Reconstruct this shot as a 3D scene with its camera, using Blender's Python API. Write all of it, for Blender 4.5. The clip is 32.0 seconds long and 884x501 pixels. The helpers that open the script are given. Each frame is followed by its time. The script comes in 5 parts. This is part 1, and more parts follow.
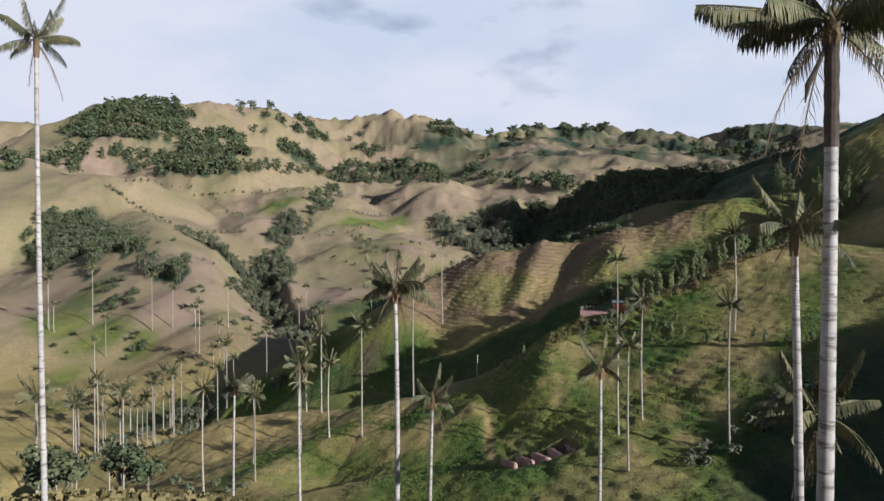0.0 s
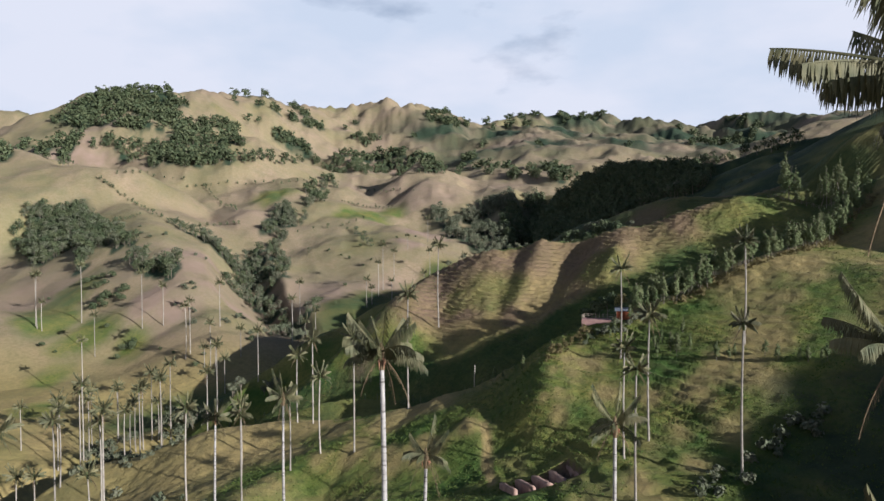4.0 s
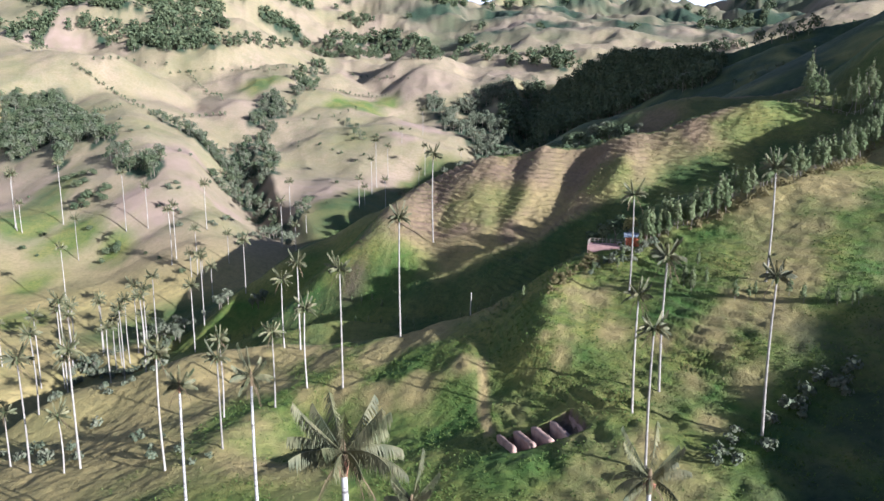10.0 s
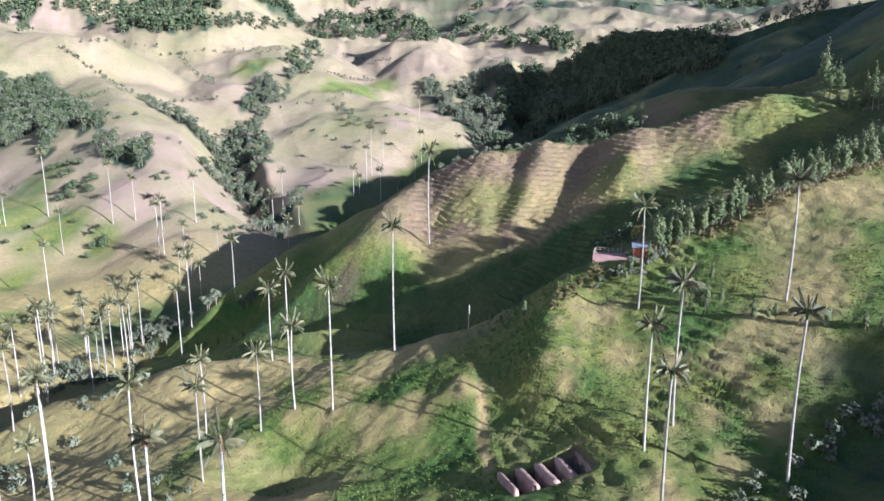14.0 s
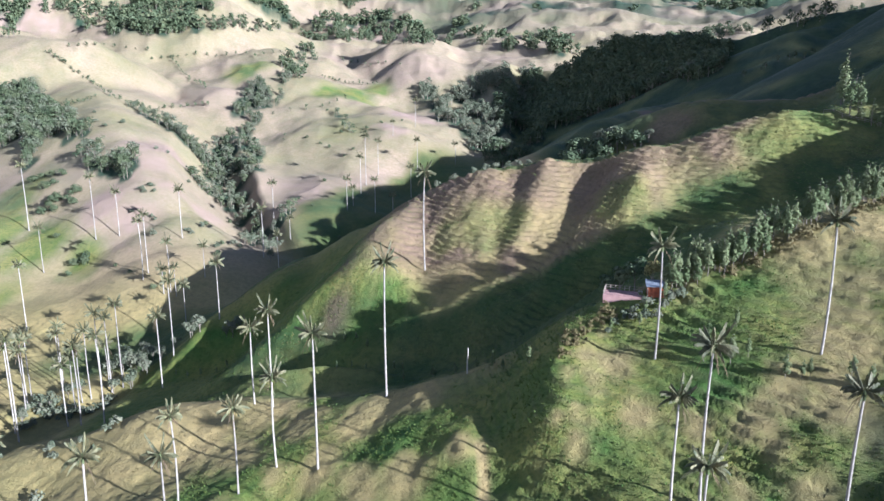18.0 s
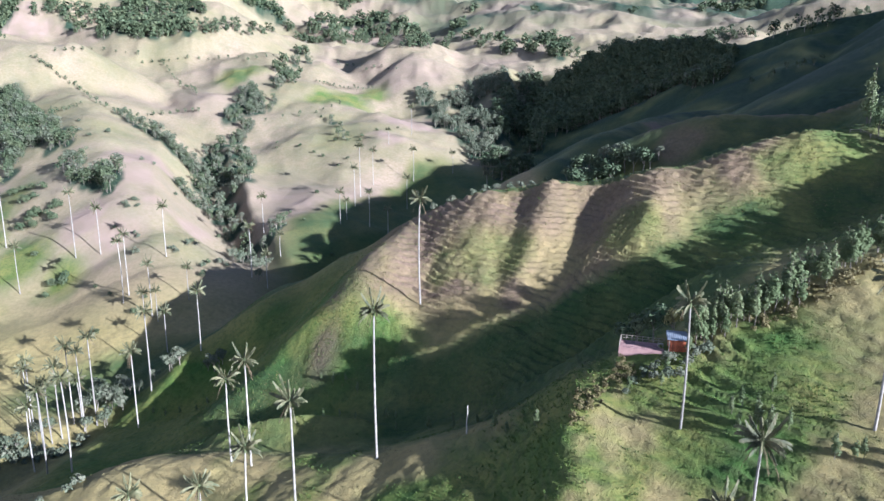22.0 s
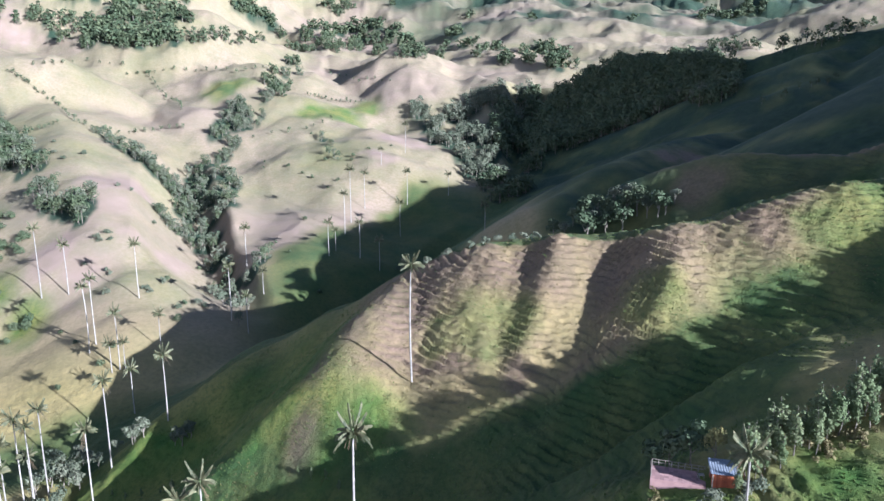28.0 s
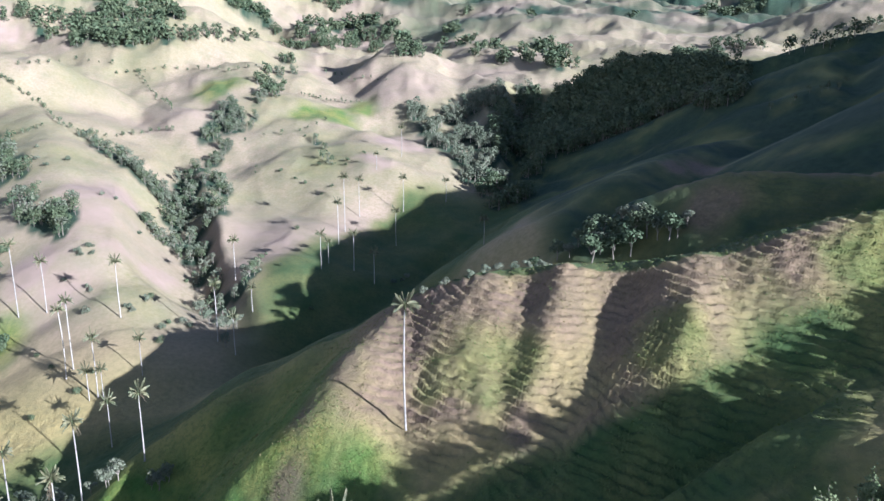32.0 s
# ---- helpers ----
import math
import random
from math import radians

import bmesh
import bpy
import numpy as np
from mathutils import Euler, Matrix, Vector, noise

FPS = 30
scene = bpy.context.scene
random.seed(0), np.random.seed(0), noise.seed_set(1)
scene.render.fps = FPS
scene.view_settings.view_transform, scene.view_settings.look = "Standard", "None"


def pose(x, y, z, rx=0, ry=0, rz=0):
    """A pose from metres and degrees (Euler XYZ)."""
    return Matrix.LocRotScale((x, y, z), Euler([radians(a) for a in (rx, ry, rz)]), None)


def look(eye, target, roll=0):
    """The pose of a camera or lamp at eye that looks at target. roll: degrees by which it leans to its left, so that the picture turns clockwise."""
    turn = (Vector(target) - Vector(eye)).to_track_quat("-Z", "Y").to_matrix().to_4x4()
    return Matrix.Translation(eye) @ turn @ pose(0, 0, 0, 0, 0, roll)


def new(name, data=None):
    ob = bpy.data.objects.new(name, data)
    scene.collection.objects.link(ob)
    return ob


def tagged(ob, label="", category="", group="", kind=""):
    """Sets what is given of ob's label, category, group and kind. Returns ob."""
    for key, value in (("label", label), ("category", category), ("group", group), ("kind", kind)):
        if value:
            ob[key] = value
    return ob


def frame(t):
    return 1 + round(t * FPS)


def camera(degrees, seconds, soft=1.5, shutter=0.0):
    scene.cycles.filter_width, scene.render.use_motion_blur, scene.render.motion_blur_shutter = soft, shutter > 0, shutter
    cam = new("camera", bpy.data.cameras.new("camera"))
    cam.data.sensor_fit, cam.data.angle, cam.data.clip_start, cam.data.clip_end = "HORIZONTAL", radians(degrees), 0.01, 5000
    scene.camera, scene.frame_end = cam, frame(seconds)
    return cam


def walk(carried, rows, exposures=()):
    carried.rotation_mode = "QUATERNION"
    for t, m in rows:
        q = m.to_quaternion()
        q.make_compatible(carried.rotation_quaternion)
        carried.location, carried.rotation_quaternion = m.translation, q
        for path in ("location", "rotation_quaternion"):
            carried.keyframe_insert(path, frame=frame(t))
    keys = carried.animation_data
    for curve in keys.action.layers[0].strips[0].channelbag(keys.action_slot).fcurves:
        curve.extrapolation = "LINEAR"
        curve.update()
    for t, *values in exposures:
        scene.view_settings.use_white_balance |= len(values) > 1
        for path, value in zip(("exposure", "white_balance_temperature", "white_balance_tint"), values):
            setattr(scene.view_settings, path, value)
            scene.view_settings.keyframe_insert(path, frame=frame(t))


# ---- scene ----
cam = camera(64.147, 32.0)
PATH = [
    (0.0, pose(-0.00, -0.00, -0.00, 89.312, 0.137, 0.000)),
    (1.0, pose(-0.05, 1.51, 0.91, 89.347, 0.111, -0.091)),
    (2.0, pose(-0.08, 3.10, 2.05, 89.186, 0.134, -0.182)),
    (2.5, pose(-0.02, 3.92, 2.64, 88.930, 0.174, -0.220)),
    (4.5, pose(0.19, 8.51, 4.80, 87.901, 0.181, -0.318)),
    (5.0, pose(0.22, 9.69, 5.41, 87.307, 0.182, -0.347)),
    (6.0, pose(0.27, 12.03, 6.55, 85.728, 0.143, -0.395)),
    (7.0, pose(0.30, 14.49, 7.75, 84.054, 0.070, -0.436)),
    (8.0, pose(0.36, 16.99, 8.88, 82.332, 0.033, -0.503)),
    (9.0, pose(0.50, 19.53, 10.08, 80.625, 0.005, -0.538)),
    (10.0, pose(0.63, 22.09, 11.22, 78.950, -0.033, -0.587)),
    (10.5, pose(0.69, 23.37, 11.76, 78.156, -0.027, -0.614)),
    (11.0, pose(0.74, 24.71, 12.34, 77.458, -0.037, -0.649)),
    (11.5, pose(0.78, 25.99, 12.93, 77.266, -0.042, -0.673)),
    (12.0, pose(0.80, 27.28, 13.49, 77.271, -0.051, -0.696)),
    (13.0, pose(0.81, 29.88, 14.59, 77.284, -0.053, -0.765)),
    (14.0, pose(0.91, 32.48, 15.68, 77.283, -0.053, -0.823)),
    (14.5, pose(0.95, 33.81, 16.20, 77.288, -0.028, -0.854)),
    (16.5, pose(1.12, 40.50, 18.50, 77.241, 0.011, -1.006)),
    (17.0, pose(1.18, 42.40, 19.06, 77.240, -0.016, -1.046)),
    (18.0, pose(1.26, 46.17, 20.16, 77.221, -0.015, -1.087)),
    (19.0, pose(1.40, 50.00, 21.33, 77.201, 0.016, -1.137)),
    (20.0, pose(1.52, 53.96, 22.42, 77.206, -0.005, -1.202)),
    (21.0, pose(1.64, 57.85, 23.48, 77.200, -0.016, -1.241)),
    (22.0, pose(1.76, 61.80, 24.80, 77.199, -0.010, -1.293)),
    (23.0, pose(1.89, 65.73, 26.25, 77.201, -0.017, -1.340)),
    (24.0, pose(2.06, 69.64, 27.88, 77.225, -0.049, -1.387)),
    (25.0, pose(2.16, 73.66, 29.68, 77.229, -0.042, -1.450)),
    (25.5, pose(2.26, 75.65, 30.55, 77.241, -0.053, -1.481)),
    (27.5, pose(2.54, 83.46, 33.99, 77.303, -0.057, -1.604)),
    (28.0, pose(2.56, 85.48, 34.82, 77.302, -0.064, -1.647)),
    (29.0, pose(2.65, 89.58, 36.63, 77.303, -0.061, -1.728)),
    (30.0, pose(2.83, 93.74, 38.49, 77.291, -0.059, -1.798)),
    (31.0, pose(2.96, 97.47, 39.88, 77.358, -0.097, -1.848)),
    (31.5, pose(3.03, 98.84, 40.18, 77.326, -0.139, -1.849)),
    (32.0, pose(3.07, 100.00, 40.32, 76.797, -0.150, -1.841)),
]
EXPOSURES = [(0.0, 0.72, 5700, 10), (4.0, 0.78, 5700, 10), (7.0, 1.04, 5480, 10), (10.0, 1.66, 5170, 12.5), (12.0, 1.86, 5070, 13.5), (32.0, 1.84, 4800, 13.5)]
walk(cam, PATH, EXPOSURES)

# ---------------------------------------------------------------- daylight
SUN_EL = radians(18.3)
SUN_AZ = radians(128)  # from +y towards +x: behind the camera, to its right
to_sun = Vector((math.sin(SUN_AZ) * math.cos(SUN_EL), math.cos(SUN_AZ) * math.cos(SUN_EL), math.sin(SUN_EL)))
sun = new("sun", bpy.data.lights.new("sun", "SUN"))
sun.data.energy, sun.data.angle, sun.data.color = 5.0, radians(0.5), (1.0, 0.93, 0.83)
sun.matrix_world = look((0, 0, 0), -to_sun)

world = bpy.data.worlds.new("sky")
scene.world = world
world.use_nodes = True
wt = world.node_tree
wt.nodes.clear()
w_out = wt.nodes.new("ShaderNodeOutputWorld")
w_bg = wt.nodes.new("ShaderNodeBackground")
w_sky = wt.nodes.new("ShaderNodeTexSky")
w_sky.sky_type, w_sky.sun_disc = "NISHITA", False
w_sky.sun_elevation, w_sky.sun_rotation = SUN_EL, SUN_AZ
w_sky.altitude, w_sky.dust_density = 2300, 1.5
w_gain = wt.nodes.new("ShaderNodeVectorMath")
w_gain.operation = "SCALE"
w_gain.inputs["Scale"].default_value = 0.22
w_tc = wt.nodes.new("ShaderNodeTexCoord")
w_sep = wt.nodes.new("ShaderNodeSeparateXYZ")
w_map = wt.nodes.new("ShaderNodeMapping")
w_map.inputs["Scale"].default_value = (1.0, 1.0, 2.4)
w_map.inputs["Location"].default_value = (0.35, 0.0, 0.1)
w_noise = wt.nodes.new("ShaderNodeTexNoise")
w_noise.inputs["Scale"].default_value, w_noise.inputs["Detail"].default_value, w_noise.inputs["Roughness"].default_value = 2.6, 7, 0.52
w_thin = wt.nodes.new("ShaderNodeMath")  # the broken cloud thins out overhead
w_thin.operation, w_thin.inputs[1].default_value = "MULTIPLY_ADD", -1.12
w_ramp = wt.nodes.new("ShaderNodeValToRGB")
w_ramp.color_ramp.elements[0].position, w_ramp.color_ramp.elements[1].position = 0.0, 0.16
w_noise2 = wt.nodes.new("ShaderNodeTexNoise")
w_noise2.inputs["Scale"].default_value, w_noise2.inputs["Detail"].default_value = 3.6, 5
w_ramp2 = wt.nodes.new("ShaderNodeValToRGB")
w_ramp2.color_ramp.elements[0].position, w_ramp2.color_ramp.elements[0].color = 0.36, (1.94, 2.03, 2.2, 1)
w_ramp2.color_ramp.elements[1].position, w_ramp2.color_ramp.elements[1].color = 0.56, (2.36, 2.28, 2.34, 1)
w_mix = wt.nodes.new("ShaderNodeMix")
w_mix.data_type = "RGBA"
wt.links.new(w_sky.outputs[0], w_gain.inputs[0])
wt.links.new(w_tc.outputs["Generated"], w_map.inputs[0])
wt.links.new(w_map.outputs[0], w_noise.inputs[0])
wt.links.new(w_map.outputs[0], w_noise2.inputs[0])
wt.links.new(w_tc.outputs["Generated"], w_sep.inputs[0])
wt.links.new(w_sep.outputs[2], w_thin.inputs[0])
wt.links.new(w_noise.outputs[0], w_thin.inputs[2])
wt.links.new(w_thin.outputs[0], w_ramp.inputs[0])
wt.links.new(w_noise2.outputs[0], w_ramp2.inputs[0])
wt.links.new(w_ramp.outputs[0], w_mix.inputs[0])
wt.links.new(w_gain.outputs[0], w_mix.inputs[6])
wt.links.new(w_ramp2.outputs[0], w_mix.inputs[7])
wt.links.new(w_mix.outputs[2], w_bg.inputs[0])
w_bg.inputs[1].default_value = 0.2
wt.links.new(w_bg.outputs[0], w_out.inputs[0])

# ---------------------------------------------------------------- materials
def material(name, rough=0.85):
    m = bpy.data.materials.new(name)
    m.use_nodes = True
    b = m.node_tree.nodes["Principled BSDF"]
    b.inputs["Roughness"].default_value = rough
    b.inputs["Specular IOR Level"].default_value = 0.25
    return m, m.node_tree, b


def nd(t, kind, **kw):
    n = t.nodes.new(kind)
    for k, v in kw.items():
        n.inputs[k.replace("_", " ")].default_value = v
    return n


def mixed(t, fac, a, b, blend="MIX"):
    n = t.nodes.new("ShaderNodeMix")
    n.data_type, n.blend_type = "RGBA", blend
    for sock, v in ((0, fac), (6, a), (7, b)):
        if hasattr(v, "is_linked"):
            t.links.new(v, n.inputs[sock])
        else:
            n.inputs[sock].default_value = v if sock == 0 else (*v, 1)
    return n.outputs[2]


def noise_fac(t, vec, scale, lo, hi, detail=4, rough=0.55):
    n = nd(t, "ShaderNodeTexNoise", Scale=scale, Detail=detail, Roughness=rough)
    t.links.new(vec, n.inputs["Vector"])
    r = t.nodes.new("ShaderNodeMapRange")
    r.inputs["From Min"].default_value, r.inputs["From Max"].default_value = lo, hi
    t.links.new(n.outputs[0], r.inputs[0])
    return r.outputs[0]


def bumped(t, b, height, dist, strength=0.6):
    n = nd(t, "ShaderNodeBump", Distance=dist, Strength=strength)
    t.links.new(height, n.inputs["Height"])
    t.links.new(n.outputs[0], b.inputs["Normal"])


def attr(t, name):
    n = t.nodes.new("ShaderNodeAttribute")
    n.attribute_name = name
    return n.outputs["Fac"]


def ground_material():
    m, t, b = material("pasture", 0.95)
    pos = t.nodes.new("ShaderNodeTexCoord").outputs["Object"]
    dry = mixed(t, noise_fac(t, pos, 0.05, 0.35, 0.65), (0.33, 0.243, 0.098), (0.265, 0.205, 0.08))
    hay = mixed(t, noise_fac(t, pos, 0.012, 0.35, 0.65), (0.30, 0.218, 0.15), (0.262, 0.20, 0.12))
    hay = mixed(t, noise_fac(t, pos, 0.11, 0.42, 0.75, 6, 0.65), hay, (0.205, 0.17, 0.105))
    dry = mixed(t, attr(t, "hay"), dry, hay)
    dry = mixed(t, noise_fac(t, pos, 0.6, 0.4, 0.8, 6, 0.7), dry, (0.17, 0.135, 0.06))
    lush = mixed(t, noise_fac(t, pos, 0.07, 0.35, 0.65), (0.058, 0.108, 0.018), (0.175, 0.168, 0.038))
    lush = mixed(t, noise_fac(t, pos, 0.8, 0.45, 0.75, 6, 0.7), lush, (0.038, 0.07, 0.012))
    soil = mixed(t, noise_fac(t, pos, 0.12, 0.35, 0.7), (0.185, 0.118, 0.082), (0.14, 0.096, 0.06))
    soil = mixed(t, noise_fac(t, pos, 0.9, 0.42, 0.72, 6, 0.7), soil, (0.09, 0.064, 0.042))
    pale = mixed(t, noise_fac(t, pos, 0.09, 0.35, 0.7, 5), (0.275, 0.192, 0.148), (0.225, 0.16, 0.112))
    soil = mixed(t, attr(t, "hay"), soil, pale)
    # near-black tone of the woodland floor, also used for shade painted on slopes
    wood_shade = mixed(t, noise_fac(t, pos, 0.3, 0.35, 0.7), (0.018, 0.034, 0.018), (0.036, 0.052, 0.026))
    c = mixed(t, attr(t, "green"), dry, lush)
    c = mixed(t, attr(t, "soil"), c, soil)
    c = mixed(t, attr(t, "scrub_shade"), c, wood_shade)
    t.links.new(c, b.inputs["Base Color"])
    h = nd(t, "ShaderNodeTexNoise", Scale=1.6, Detail=8, Roughness=0.7)
    t.links.new(pos, h.inputs["Vector"])
    bumped(t, b, h.outputs[0], 0.4, 0.8)
    return m


def foliage(name, a, c, d):
    """Leaves: one tone a tree, shifted from leaf spray to leaf spray."""
    m, t, b = material(name, 0.75)
    geo = t.nodes.new("ShaderNodeNewGeometry")
    oi = t.nodes.new("ShaderNodeObjectInfo")
    add = t.nodes.new("ShaderNodeMath")
    add.operation = "ADD"
    t.links.new(attr(t, "tone"), add.inputs[0])
    t.links.new(oi.outputs["Random"], add.inputs[1])
    fr = t.nodes.new("ShaderNodeMath")
    fr.operation = "FRACT"
    t.links.new(add.outputs[0], fr.inputs[0])
    col = mixed(t, fr.outputs[0], a, c)
    col = mixed(t, geo.outputs["Random Per Island"], col, d)
    t.links.new(col, b.inputs["Base Color"])
    return m


def plain(name, a, c, scale, rough=0.85, bump=0.02, trans=0.0):
    """A surface of two tones, broken up at two scales and from object to object."""
    m, t, b = material(name, rough)
    pos = t.nodes.new("ShaderNodeTexCoord").outputs["Object"]
    col = mixed(t, noise_fac(t, pos, scale, 0.35, 0.65), a, c)
    oi = t.nodes.new("ShaderNodeObjectInfo")
    hsv = nd(t, "ShaderNodeHueSaturation")
    r = t.nodes.new("ShaderNodeMapRange")
    r.inputs["To Min"].default_value, r.inputs["To Max"].default_value = 0.75, 1.2
    t.links.new(oi.outputs["Random"], r.inputs[0])
    t.links.new(r.outputs[0], hsv.inputs["Value"])
    t.links.new(col, hsv.inputs["Color"])
    t.links.new(hsv.outputs[0], b.inputs["Base Color"])
    if bump:
        h = nd(t, "ShaderNodeTexNoise", Scale=scale * 4, Detail=5)
        t.links.new(pos, h.inputs["Vector"])
        bumped(t, b, h.outputs[0], bump)
    return m


M_GROUND = ground_material()
M_TRUNK = plain("palm_trunk", (0.34, 0.30, 0.25), (0.22, 0.19, 0.16), 1.2, 0.7)
M_FROND = plain("palm_frond", (0.052, 0.06, 0.026), (0.165, 0.145, 0.072), 0.9, 0.65, 0)
M_DEAD = plain("dead_frond", (0.18, 0.125, 0.07), (0.115, 0.08, 0.045), 1.5, 0.9, 0)
M_LEAF = foliage("foliage", (0.035, 0.056, 0.024), (0.105, 0.112, 0.052), (0.068, 0.084, 0.04))
M_LEAF_GREY = foliage("grey_foliage", (0.06, 0.075, 0.04), (0.155, 0.145, 0.095), (0.10, 0.11, 0.065))
M_LEAF_YOUNG = foliage("young_foliage", (0.07, 0.098, 0.034), (0.15, 0.155, 0.07), (0.10, 0.122, 0.048))
M_BARK = plain("bark", (0.14, 0.115, 0.085), (0.22, 0.185, 0.14), 2.0, 0.9)
M_LEAF_GOLD = foliage("golden_foliage", (0.22, 0.19, 0.06), (0.30, 0.25, 0.09), (0.16, 0.15, 0.05))
M_TUFT = foliage("green_tufts", (0.045, 0.09, 0.014), (0.14, 0.155, 0.035), (0.082, 0.122, 0.022))
M_STRAW = foliage("straw_tufts", (0.20, 0.155, 0.065), (0.16, 0.125, 0.05), (0.125, 0.105, 0.042))
M_EARTH = plain("dug_earth", (0.32, 0.21, 0.165), (0.22, 0.14, 0.11), 0.8, 0.95, 0.12)
M_PLANK = plain("red_planks", (0.42, 0.12, 0.05), (0.30, 0.085, 0.04), 1.5, 0.8, 0.01)
M_TERRACE = plain("pink_terrace", (0.36, 0.215, 0.185), (0.28, 0.165, 0.145), 0.7, 0.8, 0.01)
M_TIN = plain("roof_tin", (0.17, 0.18, 0.20), (0.12, 0.13, 0.145), 1.2, 0.7, 0.01)
M_DARK_BROWN = plain("dark_brown", (0.075, 0.058, 0.042), (0.045, 0.036, 0.028), 2.5, 0.9, 0.02)
M_TIMBER = plain("weathered_timber", (0.30, 0.25, 0.20), (0.20, 0.16, 0.12), 3.0, 0.9, 0.01)
M_DARK = plain("interior_shade", (0.02, 0.018, 0.016), (0.03, 0.026, 0.022), 1.0, 0.9, 0)
M_SPATHE = plain("red_fruit_stalks", (0.42, 0.16, 0.10), (0.30, 0.20, 0.12), 3.0, 0.8, 0)


def ringed_trunk():
    """Waxy pale bark with dark leaf scars round the trunk."""
    m, t, b = material("waxy_trunk", 0.6)
    tc = t.nodes.new("ShaderNodeTexCoord").outputs["Object"]
    mp = nd(t, "ShaderNodeMapping")
    mp.inputs["Scale"].default_value = (0.9, 0.9, 4.2)
    t.links.new(tc, mp.inputs[0])
    base = mixed(t, noise_fac(t, tc, 2.0, 0.35, 0.7), (0.40, 0.37, 0.34), (0.26, 0.235, 0.215))
    c = mixed(t, noise_fac(t, mp.outputs[0], 1.0, 0.54, 0.64, 5, 0.6), base, (0.12, 0.105, 0.095))
    c = mixed(t, noise_fac(t, tc, 0.35, 0.5, 0.75), c, (0.20, 0.18, 0.165))
    t.links.new(c, b.inputs["Base Color"])
    return m


M_RINGED = ringed_trunk()
# ---------------------------------------------------------------- land form
def seg_field(X, Y, line, soft):
    """Distance to a crest or stream line, the line's height there, and the side (1: to its left, -1: to its right)."""
    parts = []
    for (ax, ay, az), (bx, by, bz) in zip(line[:-1], line[1:]):
        dx, dy = bx - ax, by - ay
        L = dx * dx + dy * dy
        s = np.clip(((X - ax) * dx + (Y - ay) * dy) / L, 0, 1)
        d = np.hypot(ax + s * dx - X, ay + s * dy - Y)
        cross = (dx * (Y - ay) - dy * (X - ax)) / math.sqrt(L)
        parts.append((d, az + s * (bz - az), np.clip(cross / (d + 0.5), -1, 1)))
    best = np.minimum.reduce([p[0] for p in parts])
    tot = zz = side = 0.0
    for d, z, c in parts:
        w = np.exp(-(d - best) / soft)
        tot, zz, side = tot + w, zz + w * z, side + w * c
    return best, zz / tot, side / tot


def smax(a, b, k):
    h = np.clip(0.5 + 0.5 * (a - b) / k, 0, 1)
    return b + (a - b) * h + k * h * (1 - h)


def value_noise(X, Y, seed):
    """Smooth value noise between -1 and 1 on the unit lattice."""
    xi, yi = np.floor(X).astype(np.int64), np.floor(Y).astype(np.int64)
    fx, fy = X - xi, Y - yi
    fx, fy = fx * fx * fx * (fx * (fx * 6 - 15) + 10), fy * fy * fy * (fy * (fy * 6 - 15) + 10)

    def h(i, j):
        n = (i * 374761393 + j * 668265263 + seed * 1442695041) & 0x7FFFFFFF
        n = ((n ^ (n >> 13)) * 1274126177) & 0x7FFFFFFF
        return ((n ^ (n >> 16)) & 0xFFFF) / 32767.5 - 1.0

    a = h(xi, yi) * (1 - fx) + h(xi + 1, yi) * fx
    b = h(xi, yi + 1) * (1 - fx) + h(xi + 1, yi + 1) * fx
    return a * (1 - fy) + b * fy


def fbm(X, Y, size, octaves, seed, rough=0.5):
    out, amp, s = 0.0, 1.0, size
    for k in range(octaves):
        out = out + amp * value_noise(X / s + 17.3 * k, Y / s - 9.1 * k, seed + k)
        amp *= rough
        s *= 0.5
    return out


def ridge(X, Y, line, left, right, r=6.0, power=1.0):
    """A ridge: its crest, the fall to its left and right (metres per metre), the crest's rounding."""
    d, z, side = seg_field(X, Y, line, 0.5 * r + 3)
    fall = 0.5 * (left + right) + 0.5 * (left - right) * side
    return z - fall * (np.sqrt(d * d + r * r) - r) ** power


def gully(X, Y, line, left, right, r=4.0):
    d, z, side = seg_field(X, Y, line, r + 2)
    rise = 0.5 * (left + right) + 0.5 * (left - right) * side
    return z + rise * (np.sqrt(d * d + r * r) - r) + 0.018 * d * d


RIDGES = []
# hill from which the flight starts, behind and below the camera
RIDGES.append((((-260, 60, -66), (-120, 48, -40), (-60, 46, -23.6), (-24, 43, -16.6), (-10, 18, -8.5), (12, -14, 2.3), (60, -30, 0), (160, -20, 14), (300, 0, 40)), 0.43, 0.78, 6, 3))
# spur added out of view to the right, to cast shadow on the pasture
RIDGES.append((((300, 20, 56), (190, 45, 31), (140, 62, 8.5), (104, 87, -17)), 0.5, 0.5, 8, 4))
# near spur with the hut and the row of young trees
# its unseen right end is built up to throw shade into the gully
RIDGES.append((((-7, 175, -39), (5, 172.5, -34), (22, 168, -25.7), (35, 172, -18.9), (57, 175, -12.6), (71, 176.5, -6.3), (91, 184, -0.7), (102, 193, 1.5), (118, 206, 9), (140, 220, 22), (165, 228, 36)), 0.5, 0.25, 5, 3))
# pasture shoulder to the right of the spur
# right of x = 110, out of view, raised as a shadow caster
RIDGES.append((((52, 150, -33), (80, 174, -4.5), (103, 180, -2.5), (120, 186, 10), (150, 190, 28), (200, 190, 45)), 0.24, 0.04, 8, 5))
